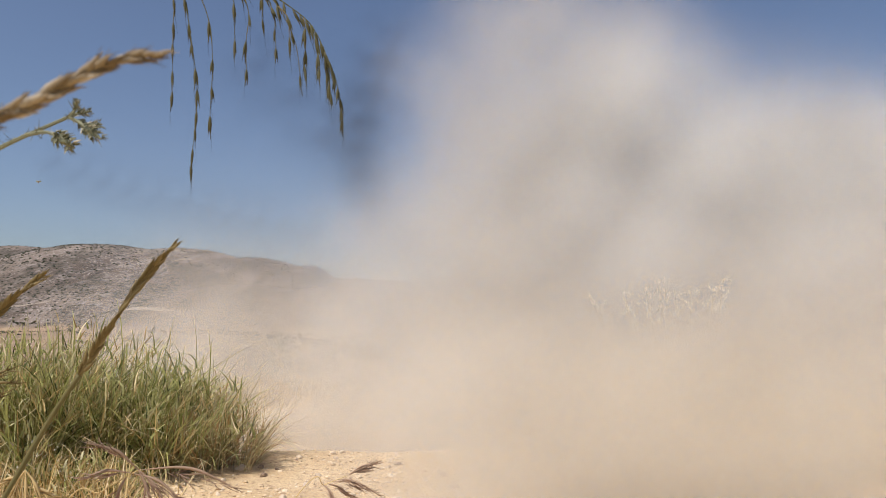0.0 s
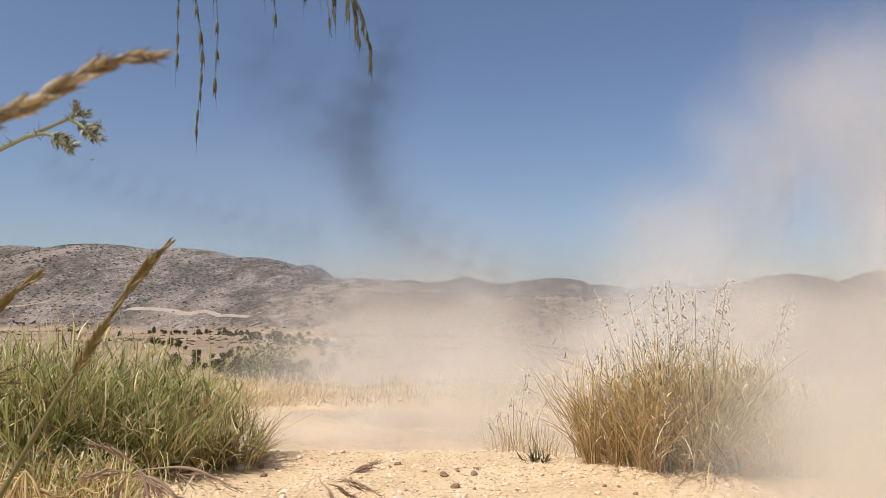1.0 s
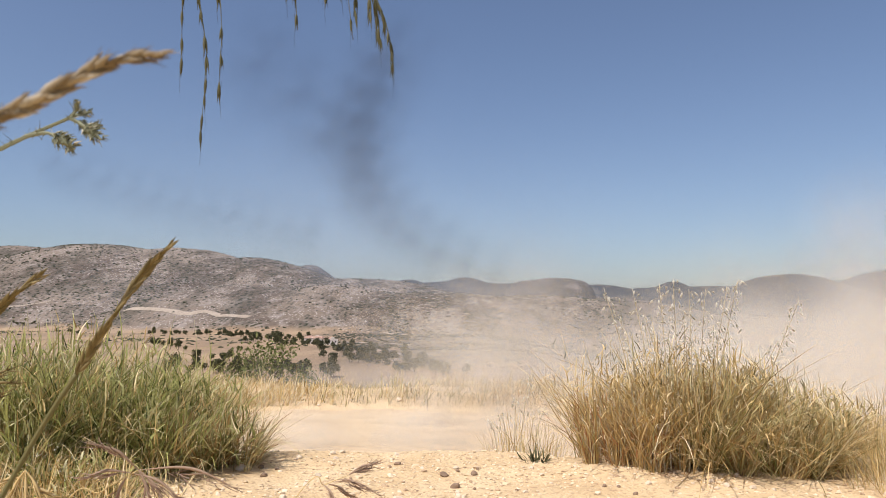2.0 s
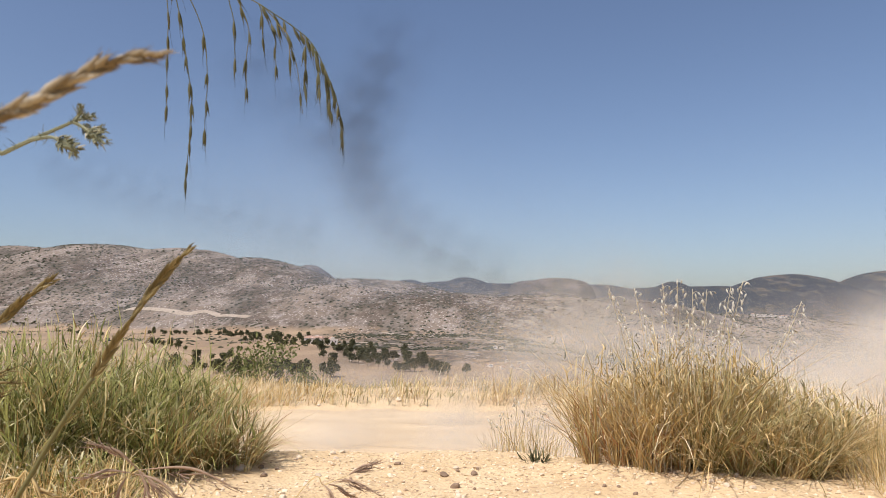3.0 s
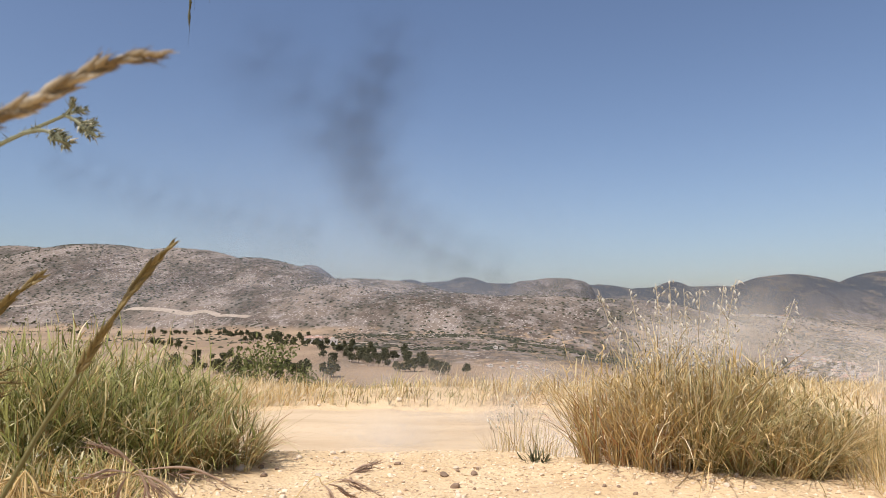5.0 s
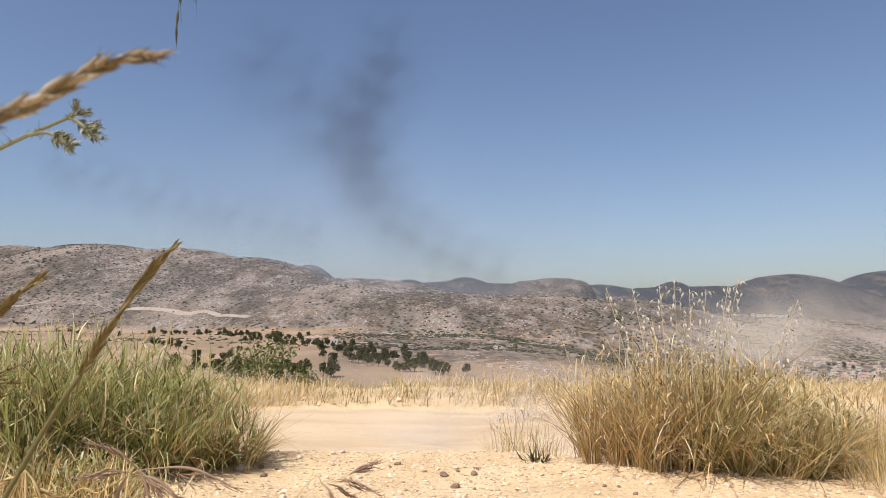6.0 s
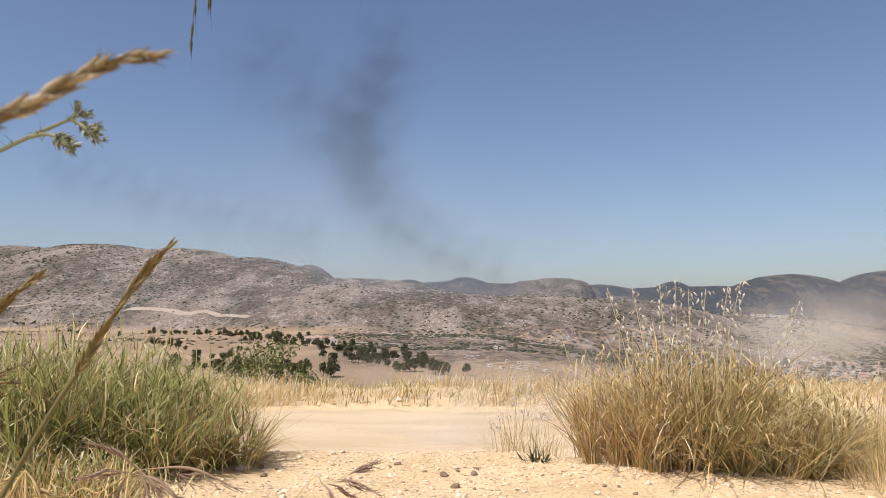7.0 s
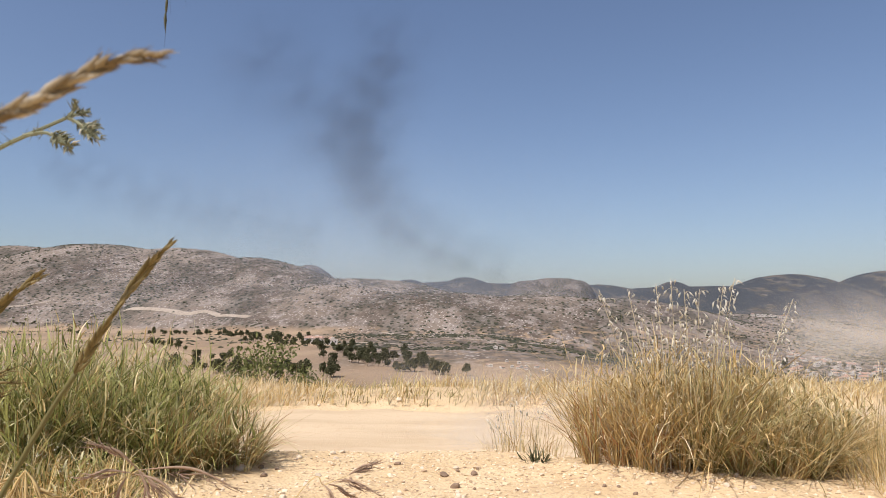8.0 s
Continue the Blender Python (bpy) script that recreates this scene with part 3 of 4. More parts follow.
cloud("smoke_column", "thin dark smoke rising behind the hills", [
    (1, (334, 4200, 261), (335, 4201, 262), (90, 60, 90), 220, 5, 0.0, 0.6, 0.1),
    (1, (160, 4200, 324), (161, 4201, 325), (100, 60, 100), 231, 6, 0.0, 0.6, 0.1),
    (1, (-14, 4200, 401), (-13, 4201, 402), (110, 60, 110), 252, 7, 0.0, 0.6, 0.1),
    (1, (-172, 4200, 489), (-171, 4201, 490), (115, 60, 115), 262, 7, 0.0, 0.6, 0.1),
    (1, (-312, 4200, 595), (-311, 4201, 596), (115, 60, 115), 273, 8, 0.0, 0.6, 0.1),
    (1, (-419, 4200, 737), (-418, 4201, 738), (120, 60, 120), 294, 9, 0.0, 0.6, 0.1),
    (1, (-481, 4200, 898), (-480, 4201, 899), (125, 60, 125), 304, 9, 0.0, 0.6, 0.1),
    (1, (-504, 4200, 1060), (-503, 4201, 1061), (135, 60, 135), 315, 9, 0.0, 0.6, 0.1),
    (1, (-484, 4200, 1242), (-483, 4201, 1243), (150, 60, 150), 336, 9, 0.0, 0.6, 0.1),
    (1, (-426, 4200, 1443), (-425, 4201, 1444), (165, 60, 165), 346, 8, 0.0, 0.6, 0.1),
    (1, (-338, 4200, 1646), (-337, 4201, 1647), (180, 60, 180), 357, 7, 0.0, 0.6, 0.1),
    (1, (-689, 4200, 1151), (-688, 4201, 1152), (150, 60, 150), 378, 6, 0.0, 0.6, 0.1),
    (1, (-872, 4200, 1406), (-871, 4201, 1407), (170, 60, 170), 399, 5, 0.0, 0.6, 0.1),
    (1, (-1126, 4200, 1590), (-1125, 4201, 1591), (180, 60, 180), 399, 5, 0.0, 0.6, 0.1),
    (1, (-2384, 4200, 952), (-2383, 4201, 953), (100, 60, 100), 157, 4, 0.0, 0.6, 0.1),
    (1, (-2222, 4200, 877), (-2221, 4201, 878), (100, 60, 100), 157, 4, 0.0, 0.6, 0.1),
    (1, (-2060, 4200, 823), (-2059, 4201, 824), (100, 60, 100), 157, 4, 0.0, 0.6, 0.1),
    (1, (-1899, 4200, 776), (-1898, 4201, 777), (100, 60, 100), 157, 4, 0.0, 0.6, 0.1),
    (1, (-1739, 4200, 734), (-1738, 4201, 735), (100, 60, 100), 157, 4, 0.0, 0.6, 0.1),
    (1, (-1579, 4200, 694), (-1578, 4201, 695), (100, 60, 100), 157, 4, 0.0, 0.6, 0.1),
    (1, (-1420, 4200, 659), (-1419, 4201, 660), (100, 60, 100), 157, 4, 0.0, 0.6, 0.1),
    (1, (-1261, 4200, 623), (-1260, 4201, 624), (100, 60, 100), 157, 4, 0.0, 0.6, 0.1),
    (1, (-1102, 4200, 588), (-1101, 4201, 589), (100, 60, 100), 157, 4, 0.0, 0.6, 0.1),
    (1, (-943, 4200, 553), (-942, 4201, 554), (100, 60, 100), 157, 4, 0.0, 0.6, 0.1),
    (1, (-785, 4200, 521), (-784, 4201, 522), (100, 60, 100), 157, 4, 0.0, 0.6, 0.1),
], SMOKE, 6)


# ---- the valley and hills ----
def lump(r, s, squash=0.7):
    """A rough leafy mound: a jittered low ball."""
    bm = bmesh.new()
    bmesh.ops.create_icosphere(bm, subdivisions=1, radius=1)
    v = np.array([q.co for q in bm.verts])
    f = [[q.index for q in p.verts] for p in bm.faces]
    bm.free()
    return v, f


def scrub():
    """Bushes scattered over the hillsides."""
    r = np.random.default_rng(51)
    bv, bf = lump(r, 1)
    n = 24000
    a, d = r.uniform(-0.70, 0.70, n), 700 * (2900 / 700) ** r.uniform(0, 1, n)
    x, y = a * d, d
    z = height(x, y)
    dens = relief(x, y, 300, 4, 61) + 0.5 * relief(x, y, 60, 2, 62) + r.normal(0, 0.2, n)
    keep = (dens > -0.1) & ((z > valley(x, y) + 4) | (((a > -0.16) | (dens > 0.3)) & (y > 560)))
    x, y, z = x[keep], y[keep], z[keep]
    n = len(x)
    s = r.uniform(0.9, 2.6, n) * (0.8 + y / 3000)
    j = r.uniform(0.75, 1.25, (n, len(bv), 1))
    v = (bv[None] * j * np.stack([s * r.uniform(1, 1.5, n), s, s * 0.75], 1)[:, None]) + np.stack([x, y, z], 1)[:, None]
    f = (np.array(bf)[None] + (np.arange(n) * len(bv))[:, None, None]).reshape(-1, 3)
    ob = new("hillside_scrub", mesh("hillside_scrub", v.reshape(-1, 3), f.tolist(), SCRUB))
    tagged(ob, "dark evergreen scrub dotted over grey limestone slopes", "scrub", kind="stuff")


scrub()


def outcrops():
    """Pale limestone boulders breaking through the hillsides."""
    r = np.random.default_rng(52)
    bv, bf = lump(r, 1)
    n = 9000
    a, d = r.uniform(-0.70, 0.70, n), 900 * (2700 / 900) ** r.uniform(0, 1, n)
    x, y = a * d, d
    z = height(x, y)
    keep = (relief(x, y, 240, 4, 71) + r.normal(0, 0.2, n) > 0.05) & (z > valley(x, y) + 8)
    x, y, z = x[keep], y[keep], z[keep]
    n = len(x)
    s = r.uniform(0.8, 2.2, n) * (0.8 + y / 3000)
    j = r.uniform(0.6, 1.3, (n, len(bv), 1))
    v = (bv[None] * j * np.stack([s * r.uniform(1, 2.2, n), s, s * 0.45], 1)[:, None]) + np.stack([x, y, z], 1)[:, None]
    f = (np.array(bf)[None] + (np.arange(n) * len(bv))[:, None, None]).reshape(-1, 3)
    ob = new("limestone_outcrops", mesh("limestone_outcrops", v.reshape(-1, 3), f.tolist(), OUTCROP))
    tagged(ob, "pale limestone outcrops on the hillsides", "rocks", kind="stuff")


outcrops()


def track(label, points, width):
    """A pale earth track draped over the slopes."""
    line = bend(points, 24)
    side = np.gradient(line[:, :2], axis=0)
    side = np.stack([-side[:, 1], side[:, 0]], 1)
    side /= np.linalg.norm(side, axis=1)[:, None] + 1e-9
    w = width * (0.7 + 0.5 * relief(line[:, 0], line[:, 1], 60, 3, 12))
    rows = []
    for k in np.linspace(-0.5, 0.5, 5):
        q = line[:, :2] + side * (w * k)[:, None]
        rows.append(np.column_stack([q, height(q[:, 0], q[:, 1]) + 1.2 * (1 - abs(k))]))
    v = np.stack(rows, 1).reshape(-1, 3)
    f = [(i * 5 + j, i * 5 + j + 1, i * 5 + j + 6, i * 5 + j + 5) for i in range(len(line) - 1) for j in range(4)]
    tagged(new("earth_track", mesh("earth_track", v, f, TRACK, True)), label, "track", kind="structure")


track("pale quarry terrace on the far slope", [(-743, 1610, 10), (-630, 1545, 8), (-565, 1508, -0), (-522, 1527, 3), (-406, 1434, -7)], 30)
track("pale earth road along the foot of the hills", [(-146, 918, -38), (-90, 880, -37), (-32, 798, -36)], 12)
track("pale earth cutting below the hill", [(-141, 1284, -34), (-86, 1246, -37), (-3, 1044, -36), (76, 962, -38), (207, 1165, -52)], 7)
track("pale track across the far valley", [(288, 1186, -49), (405, 1186, -54), (539, 1204, -65), (651, 1247, -74)], 5)
track("pale track below the eastern hills", [(-1121, 1732, 15), (-1075, 1773, 23), (-1045, 1823, 34)], 14)


def tree_parts(seed, high, wide, clumps, leaf, foliage):
    """Meshes of a tree: tapered trunk with limbs, crown of leaf sprays."""
    r = np.random.default_rng(seed)
    pieces = [tube(bend([(0, 0, -0.5), (0.03 * high, 0, high * 0.3), (0.0, 0.02 * high, high * 0.9)], 5), [0.030 * high, 0.02 * high, 0.005 * high], 6)]
    heart = []
    for i in range(9):
        a, h0 = r.uniform(0, 6.28), r.uniform(0.3, 0.75) * high
        e = np.array([math.cos(a) * wide * r.uniform(0.4, 0.85), math.sin(a) * wide * r.uniform(0.4, 0.85), h0 + high * r.uniform(0.05, 0.25)])
        pieces.append(tube(bend([(0, 0, h0), tuple(e * (0.5, 0.5, 0) + np.array([0, 0, (h0 + e[2]) / 2 - 0.02 * high])), tuple(e)], 4), [0.012 * high, 0.003 * high], 4))
        heart.append(e)
    heart.append(np.array([0, 0, high * 0.9]))
    c = np.array(heart)[r.integers(0, len(heart), clumps)] + r.normal(0, 1, (clumps, 3)) * np.array([wide * 0.27, wide * 0.27, high * 0.085])
    u, w = r.normal(0, 1, (clumps, 3)), r.normal(0, 1, (clumps, 3))
    u /= np.linalg.norm(u, axis=1)[:, None]
    w -= u * (u * w).sum(1)[:, None]
    w /= np.linalg.norm(w, axis=1)[:, None]
    s = leaf * r.uniform(0.6, 1.4, (clumps, 1))
    v = np.stack([c - u * s, c + w * s * 0.5, c + u * s, c - w * s * 0.5], 1).reshape(-1, 3)
    f = (np.arange(clumps)[:, None] * 4 + np.arange(4)[None]).tolist()
    return mesh("trunk", *join(pieces), BARK, True), mesh("crown", v, f, foliage)


def grove():
    kinds = [tree_parts(80 + i, hi, wi, 420, 0.75, LEAF) for i, (hi, wi) in enumerate([(8.0, 2.6), (6.5, 2.6), (9.0, 2.2), (5.0, 2.4)])]
    r = np.random.default_rng(90)
    # rows of trees: ends, how many, scatter in metres
    for p, q, n, loose in [
        ((-552, 1318, -37), (-334, 1117, -37), 34, 12), ((-367, 1163, -36), (-176, 935, -37), 54, 16), ((-258, 912, -37), (-156, 812, -37), 24, 14),
        ((-334, 791, -36), (-256, 686, -37), 7, 5), ((-220, 597, -37), (-161, 541, -37), 5, 6),
        ((-170, 459, -37), (-120, 427, -37), 16, 6), ((-122, 433, -37), (-72, 410, -37), 18, 7),
        ((-140, 764, -37), (-38, 547, -37), 36, 14), ((-73, 542, -37), (-9, 483, -38), 26, 10), ((-32, 469, -38), (22, 410, -37), 12, 5),
        ((-730, 1297, -36), (-541, 1127, -37), 7, 10), ((-1024, 1649, -22), (-943, 1627, -27), 8, 14), ((580, 1079, -83), (802, 1262, -87), 12, 25)]:
        for i in range(n):
            t = r.uniform(0, 1)
            x, y = p[0] + (q[0] - p[0]) * t + r.normal(0, loose), p[1] + (q[1] - p[1]) * t + r.normal(0, loose)
            k = int(r.integers(0, 4))
            ob = thing("valley_tree", "dark green tree standing on the dry valley field", "tree", group="valley trees")
            ob.matrix_basis = pose(x, y, float(height(x, y)), 0, 0, r.uniform(0, 360)) @ Matrix.Scale(r.uniform(0.7, 1.3), 4)
            part("trunk", kinds[k][0], ob)
            part("crown", kinds[k][1], ob)
    for i, (x, y, high, wide) in enumerate([(*(-11.38, 42.00, -3.98)[:2], 4.5, 1.9), (*(-10.31, 44.00, -4.20)[:2], 4.8, 2.1), (*(-11.31, 58.00, -5.74)[:2], 4.2, 1.6)]):
        tr, cr = tree_parts(95 + i, high, wide, 900, 0.12, SAPLING)
        ob = thing("sapling", "slender young tree with sparse green crown on the slope", "tree", (x, y, float(height(x, y))), "saplings")
        part("trunk", tr, ob)
        part("crown", cr, ob)


grove()


def box(w, d, h, z=0.0, y=0.0):
    v = [(sx * w / 2, y + sy * d / 2, z + sz * h) for sz in (0, 1) for sy in (-1, 1) for sx in (-1, 1)]
    return v, [(0, 2, 3, 1), (4, 5, 7, 6), (0, 1, 5, 4), (2, 6, 7, 3), (0, 4, 6, 2), (1, 3, 7, 5)]


def village():
    r = np.random.default_rng(101)
    w, d, h = 9.0, 7.0, 5.0
    wall = mesh("wall", *box(w, d, h + 1, -1), PLASTER)
    gable = mesh("roof", [(-w / 2 - 0.4, -d / 2 - 0.4, h), (w / 2 + 0.4, -d / 2 - 0.4, h), (w / 2 + 0.4, d / 2 + 0.4, h), (-w / 2 - 0.4, d / 2 + 0.4, h), (-w / 2 + 2, 0, h + 2), (w / 2 - 2, 0, h + 2)],
                 [(0, 1, 5, 4), (2, 3, 4, 5), (1, 2, 5), (3, 0, 4), (3, 2, 1, 0)], TILES)
    slab = mesh("roof", *join([box(w + 0.6, d + 0.6, 0.35, h), box(w * 0.35, d * 0.4, 1.8, h + 0.35)]), PLASTER)
    pane = mesh("window", *box(1.3, 0.16, 1.5), WINDOW)

    def house(x, y, turn, flat, size, label):
        ob = thing("house", label, "house", group="valley houses")
        ob.matrix_basis = pose(x, y, float(height(x, y)), 0, 0, turn) @ Matrix.Scale(size, 4)
        part("wall", wall, ob)
        part("roof", slab if flat else gable, ob)
        for k in (-2.7, 0.0, 2.7):
            part("window", pane, ob, place=(k, -d / 2 - 0.03, 2.4))

    for p, q, n, sx, sy in [((510, 966, -88), (601, 941, -89), 46, 34, 55), ((580, 1079, -83), (695, 1094, -88), 30, 40, 60), ((569, 1128, -77), (675, 1151, -84), 12, 20, 40)]:
        for i in range(n):
            t = r.uniform(0, 1)
            house(p[0] + (q[0] - p[0]) * t + r.normal(0, sx * 0.4), p[1] + (q[1] - p[1]) * t + r.normal(0, sy), r.uniform(-25, 25), r.random() < 0.45, r.uniform(0.6, 0.95), "small pale house in the valley village")
    for p, q, n, size in [((-169, 873, -37), (-131, 830, -37), 5, 1.4), ((31, 502, -37), (60, 466, -37), 8, 0.28), ((52, 549, -37), (70, 436, -37), 6, 0.28), ((52, 739, -37), (68, 719, -37), 2, 0.5), ((-472, 2204, 79), (-355, 1725, 60), 1, 1.6), ((955, 2121, -8), (1079, 2126, -13), 9, 1.3)]:
        for i in range(n):
            t = (i + 0.5) / n
            house(p[0] + (q[0] - p[0]) * t + r.normal(0, 2), p[1] + (q[1] - p[1]) * t + r.normal(0, 6), r.uniform(-20, 20), r.random() < 0.6, size * r.uniform(0.8, 1.1), "low whitewashed building at the foot of the hills")


village()


# ---- stones on the bank ----
def pebble(r):
    bm = bmesh.new()
    bmesh.ops.create_icosphere(bm, subdivisions=2, radius=1)
    sx, sy, sz = r.uniform(0.8, 1.3), r.uniform(0.7, 1.1), r.uniform(0.45, 0.75)
    off = Vector(r.uniform(-9, 9, 3))
    for v in bm.verts:
        k = 1 + 0.28 * noise.noise(v.co * 1.6 + off) + 0.1 * noise.noise(v.co * 4 + off)
        v.co = Vector((v.co.x * sx, v.co.y * sy, v.co.z * sz)) * k
    for _ in range(5):                      # broken flat faces
        nrm = Vector(r.normal(0, 1, 3)).normalized()
        for v in bm.verts:
            e = v.co.dot(nrm) - 0.62
            if e > 0:
                v.co -= nrm * e
    v = np.array([q.co for q in bm.verts])
    f = [[q.index for q in p.verts] for p in bm.faces]
    bm.free()
    return v, f


def stones():
    r = np.random.default_rng(33)
    shapes = [pebble(r) for _ in range(8)]
    pale = [mesh("stone", v, f, STONE) for v, f in shapes]
    dark = [mesh("stone", v, f, DARKSTONE) for v, f in shapes]

    def lay(x, y, s, kinds, label):
        ob = tagged(new("stone", kinds[int(r.integers(0, 8))]), label, "stone", "loose stones")
        ob.matrix_basis = pose(x, y, float(height(x, y)) + s * 0.22, r.uniform(-20, 20), r.uniform(-20, 20), r.uniform(0, 360)) @ Matrix.Scale(s, 4)

    for (x, y, z), s, kinds, label in [
        ((-0.811, 2.821, -0.007), 0.026, pale, "broken pale limestone lump on the dirt"), ((-0.743, 2.859, -0.009), 0.017, dark, "small brown stone on the dirt"),
        ((0.044, 2.594, -0.021), 0.019, dark, "small dark stone with a sharp shadow"), ((0.115, 2.547, -0.017), 0.009, dark, "small dark stone with a sharp shadow"),
        ((-0.216, 2.842, -0.003), 0.011, dark, "small brown stone on the dirt"), ((0.139, 2.812, -0.003), 0.010, dark, "small brown stone on the dirt"),
        ((0.059, 2.796, -0.007), 0.010, dark, "small brown stone on the dirt"), ((0.587, 2.547, -0.006), 0.012, dark, "small brown stone on the dirt"),
        ((0.880, 2.859, 0.002), 0.022, pale, "broken pale limestone lump on the dirt"), ((1.180, 5.482, -0.450), 0.02, pale, "broken pale limestone lump on the dirt"),
        ((-0.448, 3.091, 0.006), 0.016, pale, "broken pale limestone lump on the dirt"), ((-0.827, 2.637, -0.008), 0.015, pale, "broken pale limestone lump on the dirt")]:
        lay(x, y, s, kinds, label)
    for i in range(110):
        lay(r.uniform(-1.0, 1.9), r.uniform(2.15, 3.15), r.gamma(3, 0.0028) + 0.003, pale if r.random() < 0.75 else dark, "small loose stone on the pale dirt")
    for i in range(26):
        x = r.uniform(-2.5, 3.0)
        lay(x, 7.85 + 0.28 * float(relief(x, 0, 1.6, 3, 8)) + r.normal(0, 0.12), r.gamma(3, 0.006), pale, "stone on the crumbled road edge")
    # gravel too small to count
    n = 22000
    x, y = r.uniform(-1.5, 2.3, n), 1.7 + 1.75 * r.uniform(0, 1, n) ** 0.8
    keep = relief(x, y, 0.3, 3, 93) + r.normal(0, 0.3, n) > -0.15
    x, y = x[keep], y[keep]
    z = height(x, y)
    bv, bf = lump(r, 1)
    n = len(x)
    s = r.gamma(2.0, 0.0014, n) + 0.001
    j = r.uniform(0.55, 1.3, (n, len(bv), 1))
    v = bv[None] * j * np.stack([s * r.uniform(0.8, 1.5, n), s, s * 0.6], 1)[:, None] + np.stack([x, y, z + s * 0.2], 1)[:, None]
    f = (np.array(bf)[None] + (np.arange(n) * len(bv))[:, None, None]).reshape(-1, 3)
    ob = new("gravel", mesh("gravel", v.reshape(-1, 3), f.tolist(), GRAVEL))
    tagged(ob, "fine pale limestone gravel strewn on dirt", "gravel", kind="stuff")


stones()


# ---- plants close to the camera ----
HUSKS = {}


def husk(name, length, width, awn, material):
    """A shared spikelet mesh: two glumes and a bristle, hanging from its origin."""
    key = (name, length, width, awn, material.name)
    if key not in HUSKS:
        a = spindle(length, width)
        b = spindle(length * 0.92, width * 0.8)
        tilt = Matrix.Rotation(0.16, 3, "Y")
        b = ([tilt @ Vector(v) for v in b[0]], b[1])
        c = tube([(0, 0, -length * 0.6), (0.0006, 0, -length), (0.0, 0.0008, -length - awn)], [width * 0.09, width * 0.03], 3)
        HUSKS[key] = mesh(name, *join([a, ([tuple(v) for v in b[0]], b[1]), c]), material, True)
    return HUSKS[key]


def oat_panicle(parent, label, strands, sizes, material, seed):
    """Drooping strands with hanging spikelets. strands: (points, spikelets)."""
    r = np.random.default_rng(seed)
    lines = [bend(p, 10) for p, n in strands]
    pan = part("panicle", mesh("panicle", *join([tube(q, [0.0005, 0.00025], 4) for q in lines]), STALK, True), parent, label)
    hs = [husk("spikelet", l, w, a, material) for l, w, a in sizes]
    for q, (p, n) in zip(lines, strands):
        for i in range(n):
            t = (i + 0.55) / n
            k = min(int(t * (len(q) - 1)), len(q) - 2)
            d = Vector(q[k + 1] - q[k]).normalized() * 0.55 + Vector((r.normal(0, 0.10), r.normal(0, 0.15), -0.8))
            turn = Vector((0, 0, -1)).rotation_difference(d).to_matrix().to_4x4()
            part("spikelet", hs[int(r.integers(0, len(hs)))], pan, place=Matrix.Translation(q[k]) @ turn @ pose(0, 0, 0, 0, 0, r.uniform(0, 360)))
    return pan


oat = thing("wild_oat", "tall green wild oat with drooping panicles above the bank", "wild oat", (0, 0, 0))
part("stem", mesh("stem", *tube(bend([(-0.62, 0.62, 0.0), (-0.60, 0.60, 0.45), (-0.48, 0.55, 0.88), (-0.30, 0.51, 1.02), (-0.19, 0.50, 0.99)], 12), [0.0022, 0.0016, 0.0006], 6), STALK, True), oat)
OAT_SIZES = [(0.017, 0.0022, 0.012), (0.019, 0.0024, 0.010), (0.015, 0.0020, 0.014)]
OAT_LEFT = oat_panicle(oat, "green drooping oat strands", [
    ([(-0.2302, 0.5000, 0.9125), (-0.2223, 0.5000, 0.8581), (-0.2217, 0.5000, 0.8314), (-0.2209, 0.5000, 0.8005), (-0.2200, 0.5000, 0.7786)], 6),
    ([(-0.2302, 0.5000, 0.9125), (-0.2152, 0.5000, 0.8626), (-0.2072, 0.5000, 0.8225), (-0.2015, 0.5000, 0.7830), (-0.2028, 0.5000, 0.7504), (-0.2050, 0.5000, 0.7204)], 11),
    ([(-0.2302, 0.5000, 0.9125), (-0.2014, 0.5100, 0.8538), (-0.1943, 0.5100, 0.8130), (-0.1947, 0.5100, 0.7862), (-0.1949, 0.5100, 0.7575)], 5)], OAT_SIZES, HUSK, 1)
